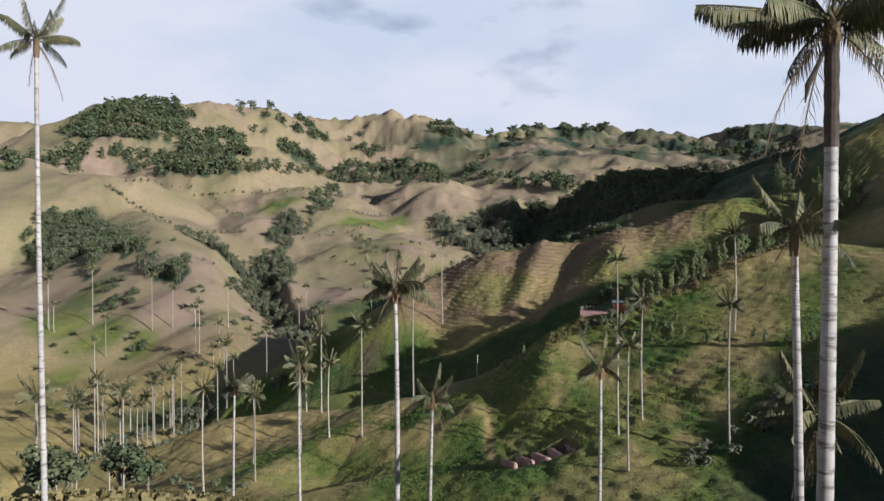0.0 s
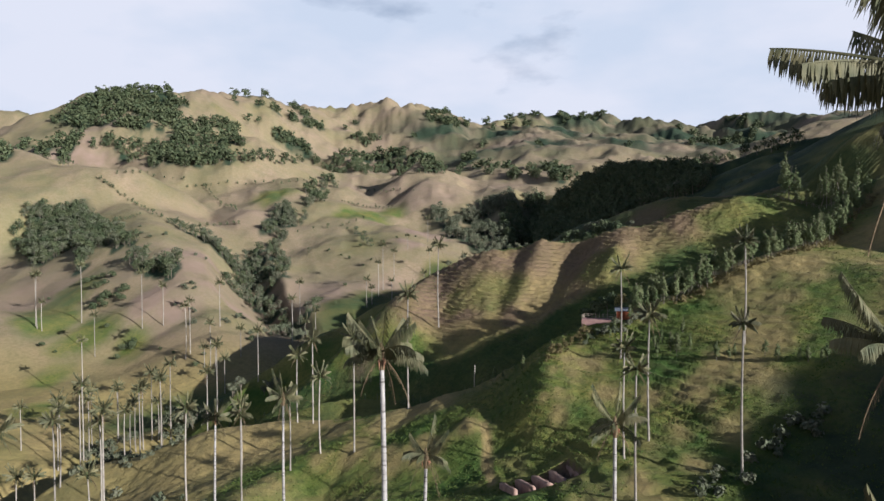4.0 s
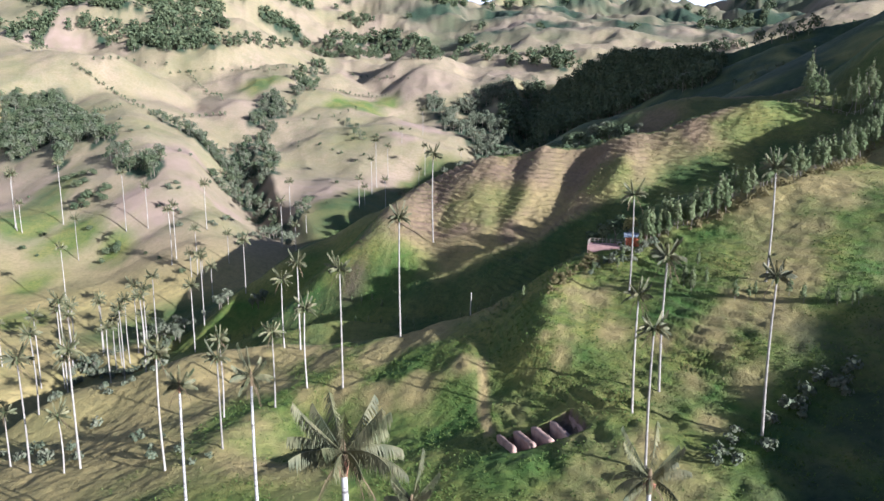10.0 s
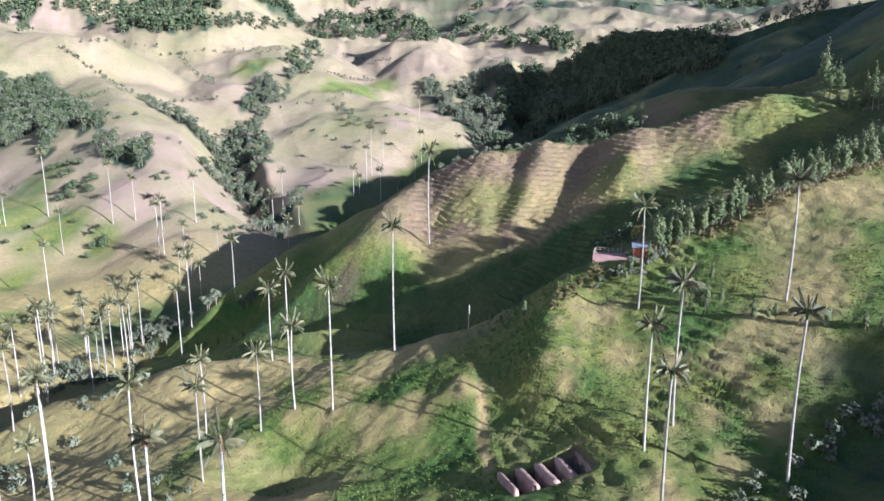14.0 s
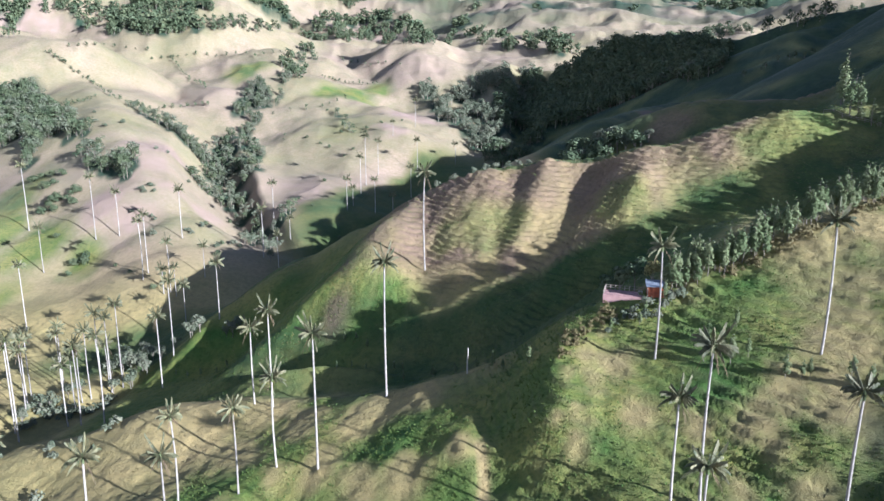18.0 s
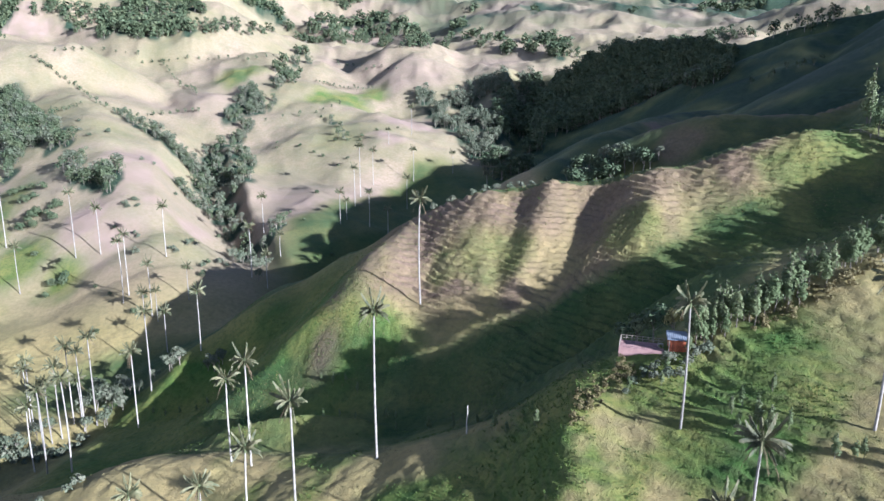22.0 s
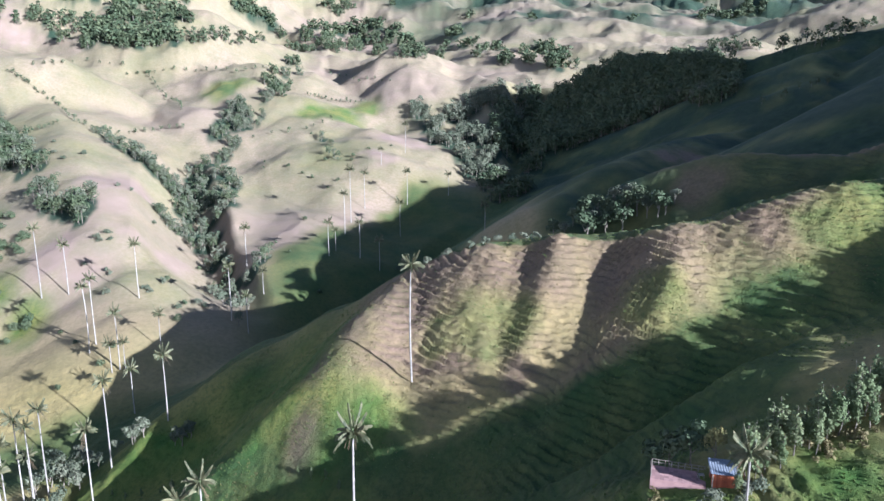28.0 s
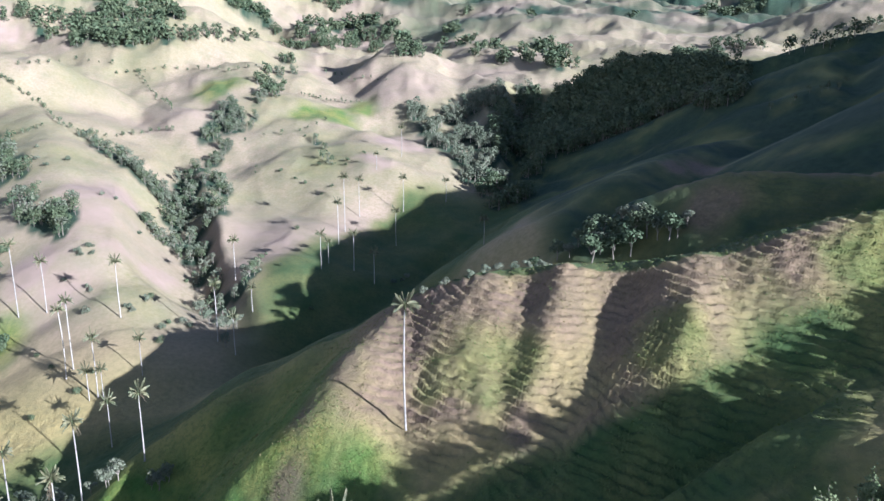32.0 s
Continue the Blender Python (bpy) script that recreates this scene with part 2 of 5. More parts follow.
# main ridge
# beyond x = 140, largely unseen, heightened to shade the slopes behind
RIDGES.append((((-92, 256, -63.9), (-70, 262, -50.8), (-40, 270, -33.4), (-20, 271, -22.5), (-3, 268.5, -12.6), (8, 265.5, -6.3), (17, 261.5, -3.3), (28, 258.5, -1.6), (36, 255.5, 0.1), (44, 253, 1.0), (54.5, 247.5, 2.9), (68, 245, 5.0), (83, 244.5, 10.0), (92, 244.3, 12.6), (101, 243, 14.6), (122, 244, 17), (142, 246, 36), (165, 244, 49), (205, 236, 68), (270, 232, 92)), 0.35, 0.7, 5, 2.5))
# ridge behind the main one
RIDGES.append((((34, 298, -22), (52, 303, -6), (69, 306.5, 6.6), (79.5, 304, 12.2), (92.4, 299.3, 16.2), (98, 294, 17.3), (113, 289, 17.6), (124, 282, 18.6), (150, 285, 26), (210, 300, 46)), 0.62, 0.66, 4, 2.5))
# slope beyond it, towards the wooded mountain
RIDGES.append((((24, 318, -28), (44, 330, -5.5), (52, 334, -1.3), (77, 355, 7.6), (128, 418, 14.2), (158, 444, 16.6), (190, 450, 18), (218, 444, 26), (250, 410, 50), (330, 380, 90)), 0.5, 0.4, 5, 4))
# wooded mountain above the ravine
RIDGES.append((((96, 690, 12), (118, 655, 34), (150, 625, 50), (186, 600, 49.2), (222, 584, 54.5), (290, 545, 74.6), (420, 520, 112), (600, 560, 165)), 0.4, 1.44, 5, 4))
RIDGES.append((((290, 545, 70), (245, 527, 56.9), (224, 480, 42)), 0.45, 0.44, 6, 4))
# high shoulder out of sight to the right, which shades the slopes behind the main ridge
RIDGES.append((((215, 338, 60), (270, 312, 86), (340, 290, 108), (440, 260, 140)), 0.6, 0.55, 10, 5))
RIDGES.append((((345, 460, 118), (400, 400, 160), (500, 350, 225)), 0.75, 0.75, 10, 5))
# cone-shaped hill across the stream
RIDGES.append((((-97, 700, 27), (-66, 650, 14.6), (-34, 612, 4.9), (-40, 545, -2.4), (-52, 480, -28.8), (-52, 420, -36.5)), 0.38, 0.16, 16, 6))
RIDGES.append((((-34, 612, 6.5), (-4, 580, -16.2), (14, 520, -26.4), (6, 440, -44)), 0.25, 0.92, 26, 10))
# bare ridge to its left
RIDGES.append((((-330, 660, 62), (-262, 600, 28), (-205, 510, 9.6), (-165, 440, -7), (-136, 392, -22.2), (-116, 366, -37), (-104, 340, -43.3)), 0.27, 0.49, 8, 5))
# meadow slope rising to the left of the stream
RIDGES.append((((-420, 420, -8), (-300, 380, -24), (-215, 370, -40.5), (-170, 310, -62.2)), 0.17, 0.22, 20, 8))
RIDGES.append((((-420, 200, -24), (-300, 210, -34), (-180, 240, -58)), 0.2, 0.2, 20, 8))
# grassy knoll at the end of the spur
RIDGES.append((((-125, 190, -67), (-83, 187, -55.5), (-55, 187, -46.3), (-36, 187, -44.8), (-20, 182, -42), (-7, 175, -38)), 0.5, 0.34, 5, 2))
FAR = []
# fields and shoulders half a kilometre and more away
FAR.append((((-520, 700, 96), (-410, 690, 82), (-340, 645, 59.5), (-272, 640, 59.2), (-235, 590, 14.9)), 0.65, 0.43, 12, 6))
FAR.append((((-420, 760, 84), (-300, 740, 56), (-210, 690, 21.4), (-170, 640, 19)), 0.36, 0.6, 14, 6))
FAR.append((((-330, 860, 96), (-240, 800, 66), (-190, 776, 54.5), (-140, 760, 60.1)), 0.21, 0.42, 12, 6))
FAR.append((((-180, 860, 66), (-100, 905, 69.3), (-50, 860, 57.9), (-30, 800, 48.9)), 0.25, 0.41, 12, 6))
FAR.append((((-30, 900, 76), (-6, 802, 80.9), (6, 770, 57.9)), 0.5, 0.5, 5, 5))
FAR.append((((40, 940, 84), (130, 830, 75), (200, 800, 66.5), (300, 760, 80)), 0.25, 0.39, 14, 6))
FAR.append((((60, 760, 46), (84, 712, 40), (92, 690, 20)), 0.45, 0.6, 8, 4))
# mountains
FAR.append((((-1000, 1220, 250), (-690, 1195, 197.8), (-590, 1140, 144.5), (-488, 1080, 218.8), (-408, 1138, 223.1), (-334, 1260, 250.6), (-280, 1420, 243.6), (-245, 1545, 282.7), (-150, 1560, 296.3), (-60, 1530, 275), (60, 1510, 224.9), (110, 1512, 200.2)), 0.5, 0.71, 20, 14))
FAR.append((((-488, 1080, 215.7), (-400, 960, 160), (-300, 900, 118.3), (-244, 899, 123.9), (-160, 917, 93.6)), 0.4, 0.52, 16, 12))
FAR.append((((-60, 1530, 275), (-20, 1420, 231.2), (-32, 1328, 197.3), (-20, 1200, 140.1), (20, 1080, 89.9)), 0.36, 0.36, 14, 12))
FAR.append((((-245, 1545, 254.9), (-190, 1350, 190), (-150, 1200, 140), (-120, 1060, 98)), 0.36, 0.36, 14, 12))
FAR.append((((110, 1512, 217.4), (200, 1800, 293.5), (318, 2189, 302.8), (430, 1990, 316.4), (520, 2080, 276.5), (682, 2240, 323.6), (900, 2200, 344), (1100, 2300, 342.6), (1500, 2100, 380)), 0.42, 0.15, 20, 14))
FAR.append((((430, 1990, 284.5), (400, 1760, 213.8), (380, 1560, 150.3), (330, 1400, 103.6)), 0.4, 0.4, 14, 12))
FAR.append((((520, 2080, 274.5), (520, 1800, 152.6), (500, 1600, 89.8), (470, 1450, 56.8)), 0.45, 0.45, 12, 12))
FAR.append((((318, 2189, 296.6), (280, 1800, 196.7), (240, 1500, 121.8), (200, 1300, 82.9)), 0.4, 0.4, 14, 12))
FAR.append((((682, 2240, 324.1), (690, 1900, 177.6), (640, 1500, 73.2)), 0.4, 0.4, 14, 12))
FAR.append((((900, 2200, 342.1), (860, 1800, 98.1), (760, 1450, 52.4)), 0.4, 0.4, 14, 12))
FAR.append((((530, 915, 150), (640, 1000, 170), (800, 1200, 200)), 0.35, 0.35, 14, 12))
# ribs running down its face, steep on the side away from the light
RIBS = []
RIBS.append((((2, 267, -9.6), (-10, 247, -16.4), (-18.5, 232, -25.6), (-26, 221, -34.5)), 0.44, 0.9, 5, 3))
RIBS.append((((37, 255.5, 0.3), (32.5, 242.3, -5.2), (28.5, 233, -13.8), (25, 226, -21.5), (22, 219, -29)), 0.5, 1.05, 4, 3))
RIBS.append((((63, 246, 4.9), (57, 231, -0.6), (52, 221, -8.2), (47, 212, -16.5), (43, 205, -24)), 0.4, 1.0, 4, 3))
RIBS.append((((29, 170, -21.5), (26.1, 164, -22.9), (23.6, 158.1, -24.6), (21.2, 151.3, -27.2), (18.8, 145, -30.6), (16.5, 139.5, -34.6)), 0.12, 0.85, 3, 2))
RIDGES += RIBS
GULLIES = []
# stream between the spur and the main ridge, then the valley stream
GULLIES.append((((120, 234, 18), (94, 216, 4), (58, 203, -18.8), (28, 198, -31), (4, 196, -38), (-12, 203, -44.5), (-44, 209, -53), (-84, 226, -64.5)), 2.92, 0.24, 3))
# shallow hollow where the trenches lie
GULLIES.append((((-24, 140, -50.7), (-4, 134, -43), (12, 125, -39.4), (24, 112, -33)), 0.13, 0.12, 5))
# furrows on the face of the main ridge
GULLIES.append((((27, 258, -2), (25, 246, -8.6), (20.5, 233, -17.5), (17, 225, -23), (14, 217, -28)), 1.0, 0.3, 3.5))
GULLIES.append((((47, 251, 0.8), (43, 240, -8.0), (37, 229, -15.6), (30, 220, -22.5), (24, 212, -28.5)), 0.95, 0.3, 4))
# worn lane between the knoll and the spur
GULLIES.append((((12, 168, -29.8), (9.8, 161, -32.3), (9.6, 149, -35.0), (10, 141.5, -38)), 0.55, 0.9, 2))
# valley stream and its branches
GULLIES.append((((60, 520, -22), (10, 430, -48), (-40, 350, -58), (-78, 300, -55.6), (-96, 240, -69.7), (-120, 180, -74), (-170, 90, -90)), 0.4, 0.4, 5))
GULLIES.append((((-150, 560, -9), (-120, 470, -38), (-92, 395, -54.4), (-60, 350, -51.9)), 0.81, 0.4, 5))
GULLIES.append((((90, 690, 9), (72, 610, -16), (60, 520, -22), (20, 430, -46)), 0.59, 1.28, 6))


PIT_X, PIT_Y, PIT_TURN = 17.4, 124.2, 0.22


def pit_frame(X, Y):
    """Along and across the row of trenches, from its middle."""
    c, q = math.cos(PIT_TURN), math.sin(PIT_TURN)
    return (X - PIT_X) * c + (Y - PIT_Y) * q, -(X - PIT_X) * q + (Y - PIT_Y) * c


def land(X, Y):
    """Height of the ground."""
    X, Y = np.asarray(X, float), np.asarray(Y, float)
    base = np.interp(Y, [-400, 60, 300, 420, 560, 680, 800, 950, 1200, 1700, 3000, 4500], [-100, -84, -72, -56, -20, 10, 44, 68, 90, 130, 190, 190])
    base = base + 5 * fbm(X, Y, 160, 3, 5)
    warp = np.clip((Y - 300) / 500, 0, 1)
    wx = X + warp * 14 * fbm(X, Y, 120, 3, 11)
    wy = Y + warp * 14 * fbm(X, Y, 120, 3, 23)
    z = base
    for line, left, right, r, k in FAR:
        z = smax(z, ridge(wx, wy, line, left, right, r), k)
    for line, left, right, r, k in RIDGES:
        z = smax(z, ridge(X, Y, line, left, right, r), k)
    for line, left, right, r in GULLIES:
        g = gully(X, Y, line, left, right, r)
        z = -smax(-z, -g, 3.0)
    # four trenches dug side by side
    u, v = pit_frame(X, Y)
    bay = np.minimum(np.minimum(1, np.clip((5.95 - np.abs(u)) / 0.4, 0, 1)), np.clip((3.4 - np.abs(v)) / 0.4, 0, 1))
    z = z - 2.3 * bay
    # folds and small relief, finer near, broader far
    far = np.clip((Y - 330) / 500, 0, 1)
    fold = 0.45 - np.abs(fbm(X + 0.3 * Y, Y, 130, 5, 41, 0.55))
    big = 0.4 - np.abs(fbm(X, Y, 260, 5, 53, 0.55))
    z = z + far * (11 * fold + 3.5 * (0.4 - np.abs(fbm(X - 0.5 * Y, Y + 0.2 * X, 58, 4, 67, 0.55)))) + np.clip((Y - 900) / 700, 0, 1) * (26 * big + 16 * (0.4 - np.abs(fbm(X - 0.4 * Y, 0.4 * Y + X, 120, 4, 59, 0.55)))) + (1 - far) * 0.9 * fbm(X, Y, 34, 3, 47)
    return z

PALMS = []
PALMS += [(28.9, 109.2, 19.5), (46.2, 113.1, 22.7), (30.9, 123.3, 18.7), (36.3, 127.6, 21.9), (-45.1, 132.8, 20.8), (-36.6, 137.2, 16.8), (-68.1, 143.0, 11.3)]
PALMS += [(-65.0, 143.2, 23.1), (60.4, 145.5, 20.4), (-77.2, 147.8, 22.9), (-68.6, 149.5, 20.7), (-83.9, 152.6, 11.4), (-31.1, 153.9, 15.5), (-41.6, 154.5, 16.4), (-88.8, 154.6, 12.0)]
PALMS += [(38.5, 155.2, 19.2), (-17.9, 156.1, 24.4), (-25.5, 158.8, 16.9), (-7.2, 175.9, 27.6), (-93.0, 179.2, 19.7), (-31.6, 183.9, 21.2), (-35.9, 186.0, 17.1), (-82.2, 214.6, 23.8)]
PALMS += [(-89.7, 217.5, 21.9), (-114.6, 218.2, 21.7), (-107.7, 219.5, 28.8), (-109.6, 221.7, 24.6), (-130.7, 226.8, 13.8), (-98.3, 227.0, 18.0), (0.2, 229.1, 26.3), (-111.2, 230.1, 18.5)]
PALMS += [(-113.6, 235.4, 19.5), (-100.4, 235.9, 17.5), (-76.5, 239.4, 22.0), (-115.3, 240.6, 18.8), (-101.0, 241.1, 17.6), (-99.5, 243.5, 21.6), (-109.4, 246.2, 18.3), (-95.1, 247.3, 23.8)]
PALMS += [(-92.3, 249.1, 26.8), (-96.9, 249.6, 13.7), (-99.1, 249.7, 23.5), (-111.0, 250.4, 19.3), (-77.2, 251.9, 23.8), (-64.8, 259.6, 18.4), (-84.9, 286.2, 14.2), (-142.4, 288.3, 24.1)]
PALMS += [(-94.1, 303.9, 11.5), (-99.2, 305.3, 9.9), (-97.2, 306.7, 19.4), (-110.7, 315.2, 23.5), (-86.9, 316.5, 12.8), (-110.0, 319.1, 23.5), (-62.3, 337.4, 14.4), (-161.1, 337.4, 19.4)]
PALMS += [(-69.6, 342.0, 21.5), (-105.5, 347.6, 21.3), (-146.0, 354.5, 27.9), (-136.0, 355.5, 19.9), (-197.0, 357.5, 14.6), (-200.1, 358.8, 27.3), (-202.0, 360.9, 25.3), (-63.1, 369.2, 10.1)]
PALMS += [(-183.3, 369.4, 30.0), (28.6, 373.2, 10.5), (-77.0, 398.9, 17.9), (-40.4, 404.7, 15.9), (-17.4, 407.0, 14.6), (-26.9, 412.9, 17.5), (-38.3, 413.7, 10.0), (-37.0, 443.2, 21.0)]
PALMS += [(-9.1, 461.6, 18.3), (-35.7, 462.7, 29.0), (-30.0, 486.5, 21.0), (-6.0, 494.2, 19.6), (18.5, 507.5, 12.8), (-22.7, 527.9, 9.8), (-8.4, 565.8, 19.5)]

# groves and bushes: x, y, radius
GROVES = {}
GROVES["left_wood"] = [(-306, 550, 16), (-288, 528, 15), (-290, 560, 14), (-266, 490, 12), (-250, 505, 12), (-275, 545, 12), (-228, 470, 9)]
GROVES["left_wood"] += [(-271, 537, 7), (-255, 529, 6.8), (-235, 510, 6), (-213, 482, 4.9), (-251, 508, 6.5), (-221, 475, 5.6), (-205, 463, 4.3), (-228, 470, 5.2), (-197, 461, 3.2), (-227, 458, 4.4), (-222, 446, 3.5), (-239, 502, 5.6)]
GROVES["left_wood"] += [(-177, 427, 3.2), (-171, 413, 3.7), (-163, 410, 4), (-156, 407, 4.2), (-149, 404, 3.6), (-151, 413, 3), (-181, 426, 2.6), (-149, 398, 2.6)]
GROVES["shrubs_left"] = []
GROVES["shrubs_left"] += [(-202, 415, 4.6), (-192, 401, 4.4), (-174, 392, 3.9), (-179, 392, 3.3), (-180, 386, 4.2), (-183, 382, 3), (-168, 385, 2.6), (-183, 408, 2.8), (-191, 411, 2.9), (-148, 339, 3.6), (-151, 336, 3.1), (-147, 341, 2.6)]
GROVES["gully_wood"] = []
GROVES["gully_wood"] += [(-198, 537, 3.7), (-190, 531, 4), (-178, 517, 4.3), (-169, 510, 4.6), (-162, 505, 4.9), (-155, 503, 5.2), (-150, 502, 5.6), (-145, 501, 5.5), (-139, 498, 5.1), (-133, 492, 4.3), (-141, 651, 6.7), (-131, 637, 5.6)]
GROVES["gully_wood"] += [(-141, 623, 6.9), (-131, 617, 6.4), (-142, 603, 6.2), (-126, 620, 4.6), (-128, 587, 4.7), (-131, 569, 5.4), (-133, 544, 4.8), (-140, 533, 4.7), (-130, 515, 6), (-118, 518, 5.3), (-109, 508, 4.8), (-117, 493, 5.7)]
GROVES["gully_wood"] += [(-104, 476, 4.8), (-132, 504, 4.8), (-126, 492, 5.4), (-110, 473, 4.8), (-128, 481, 4.2), (-133, 482, 3.5), (-133, 455, 4), (-126, 450, 4.3), (-136, 455, 2.7), (-122, 456, 4.3), (-117, 464, 4.4), (-107, 446, 4.2)]
GROVES["gully_wood"] += [(-113, 444, 3.5), (-97, 425, 3.6), (-99, 419, 3), (-88, 406, 3.2), (-81, 391, 2.8), (-75, 375, 2.4), (-86, 390, 2.5), (-73, 390, 2.7), (-70, 397, 2.5), (-68, 401, 2), (-123, 667, 4.4), (-121, 682, 5)]
GROVES["gully_wood"] += [(-121, 715, 4.8), (-121, 750, 4.4), (-136, 864, 5.2), (-111, 771, 3.4), (-120, 626, 2.8), (-120, 641, 2.8), (-67, 596, 2.6), (-60, 565, 2.8), (-55, 548, 2.7), (-51, 542, 2.3)]
GROVES["ravine_wood"] = []
GROVES["ravine_wood"] += [(2, 683, 8.4), (12, 655, 9.0), (23, 618, 8.5), (33, 587, 8.0), (42, 566, 7.7), (50, 586, 8.0), (40, 631, 10.6), (33, 678, 10.4), (49, 691, 10.6), (64, 693, 11.7)]
GROVES["ravine_wood"] += [(77, 688, 9.5), (92, 706, 7.6), (66, 653, 11.0), (53, 614, 9.4), (84, 683, 8.4), (11, 618, 4.7), (34, 560, 3.8), (56, 556, 5.9)]
GROVES["mountain_wood"] = []
GROVES["mountain_wood"] += [(79, 636, 11.7), (92, 601, 12.9), (111, 606, 15.0), (131, 598, 14.9), (151, 592, 14.9), (171, 586, 14.9), (187, 583, 14.9), (184, 529, 11.9), (78, 561, 6.0), (200, 588, 8.5)]
GROVES["mountain_wood"] += [(231, 719, 10.5), (109, 652, 10.1), (128, 627, 9.8), (147, 612, 8.6), (167, 605, 8.6), (107, 646, 10.9), (120, 633, 11.6), (134, 619, 11.4), (148, 610, 11.3), (163, 605, 11.3)]
GROVES["mountain_wood"] += [(177, 601, 11.3), (232, 707, 12.7), (250, 702, 10.6), (212, 576, 7.7), (204, 576, 9.3), (191, 582, 10.2), (177, 586, 10.2), (163, 591, 10.2), (149, 596, 10.2), (134, 600, 10.2)]
GROVES["mountain_wood"] += [(120, 610, 10.3), (104, 613, 10.3), (93, 648, 10.9), (76, 659, 9.3), (60, 630, 7.0), (81, 625, 8.7), (91, 585, 8.1), (108, 590, 8.3), (125, 596, 8.4), (62, 607, 5.9)]
GROVES["mountain_wood"] += [(72, 667, 8.4), (95, 697, 9.9), (191, 524, 5.3), (51, 538, 5.1), (59, 518, 4.9), (47, 507, 4.1), (66, 518, 4.2), (42, 527, 3.6)]
GROVES["far_belts"] = []
GROVES["far_belts"] += [(-139, 1007, 10.3), (-109, 1008, 10.3), (-85, 1085, 11.0), (-50, 1023, 10.4), (-15, 789, 7.3), (3, 793, 6.1), (60, 854, 6.0), (88, 821, 7.7), (110, 805, 6.3), (127, 780, 8.5)]
GROVES["far_belts"] += [(148, 782, 4.3), (-315, 805, 9.4), (-292, 806, 10.6), (-267, 802, 10.5), (-247, 803, 9.1), (-416, 758, 6.1), (-336, 643, 4.5), (-129, 710, 5.5), (-113, 680, 4.2), (-129, 745, 4.7)]
GROVES["far_belts"] += [(-228, 792, 3.8), (-219, 802, 3.9), (-209, 805, 3.9), (-199, 814, 3.9), (-190, 826, 3.9), (-181, 839, 4.0), (-173, 859, 4.1), (310, 848, 5.9), (283, 748, 5.2), (291, 737, 5.1)]
GROVES["far_belts"] += [(302, 733, 4.6), (245, 568, 3.9), (253, 561, 3.4), (260, 555, 3.4), (269, 552, 3.4), (278, 548, 3.9), (429, 777, 5.9), (-367, 868, 8.3), (-351, 821, 6.5), (-347, 862, 8.9)]
GROVES["far_belts"] += [(-311, 817, 10.2), (-295, 836, 10.4), (-271, 831, 10.2), (-275, 793, 8.5), (-260, 797, 7.3), (-241, 805, 7.3), (-233, 832, 7.5), (-221, 810, 4.3), (-211, 813, 4.3), (-203, 822, 4.3)]
GROVES["far_belts"] += [(-194, 832, 4.3), (-183, 855, 4.4), (-172, 886, 4.6), (-191, 1115, 7.6), (-143, 924, 6.1), (-151, 1084, 8.9), (-126, 1039, 9.2), (-106, 1051, 9.3), (-92, 1144, 10.2), (-68, 1152, 10.3)]
GROVES["far_belts"] += [(-43, 1137, 10.1), (-12, 807, 6.9), (4, 814, 5.8), (24, 928, 6.1), (-132, 858, 6.3), (-116, 682, 5.4), (-114, 719, 5.1), (-128, 717, 4.6), (-399, 864, 7.0), (-409, 851, 4.9)]
GROVES["far_belts"] += [(-130, 1277, 11.6), (-149, 1290, 9.8), (-112, 1285, 8.7), (-226, 1139, 6.9), (-247, 1129, 6.9), (65, 957, 6.3), (68, 867, 5.6), (90, 937, 6.2), (110, 843, 5.5), (137, 829, 7.3)]
GROVES["far_belts"] += [(145, 809, 5.9), (142, 930, 6.2)]
GROVES["mountain_caps"] = []
GROVES["mountain_caps"] += [(-491, 971, 14.1), (-469, 990, 17.7), (-431, 976, 19.0), (-401, 978, 18.8), (-385, 1018, 15.9), (-362, 1000, 10.3), (-468, 955, 12.9), (-386, 906, 12.7), (-332, 1177, 5.0), (-301, 1203, 7.0)]
GROVES["mountain_caps"] += [(-273, 1207, 8.0), (-247, 1219, 9.1), (-228, 1247, 9.2), (-215, 1289, 7.4), (-321, 815, 8.4), (-314, 847, 10.9), (-297, 858, 11.0), (-324, 1006, 11.9), (-251, 820, 11.0), (-273, 808, 9.6)]
GROVES["mountain_caps"] += [(-289, 799, 6.8), (-305, 1050, 8.8), (-232, 798, 6.0), (17, 1367, 9.9), (54, 1466, 9.5), (-15, 1372, 6.7), (148, 1474, 9.6), (180, 1444, 8.2), (111, 1446, 7.0), (351, 1717, 11.3)]
GROVES["mountain_caps"] += [(427, 1940, 12.9), (307, 1702, 8.4), (79, 1216, 5.9), (423, 1115, 6.7), (467, 1156, 7.0), (635, 1485, 9.1), (-415, 681, 5.1), (-527, 912, 5.9), (-455, 834, 7.6), (-431, 838, 6.1)]
GROVES["mountain_caps"] += [(-177, 1354, 4.4), (-164, 1427, 4.6), (-45, 1289, 5.2), (151, 1078, 5.3), (290, 1082, 4.5), (542, 1594, 6.8), (664, 1496, 7.9), (-521, 984, 8.1), (-512, 1004, 10.0), (-499, 1011, 11.0)]
GROVES["mountain_caps"] += [(-490, 1025, 12.0), (-483, 1045, 13.1), (-474, 1073, 13.3), (-458, 1086, 13.4), (-438, 1090, 13.4), (-419, 1097, 11.4), (-396, 1071, 11.1), (-378, 1062, 7.3), (-473, 1016, 12.7), (-449, 1035, 12.8)]
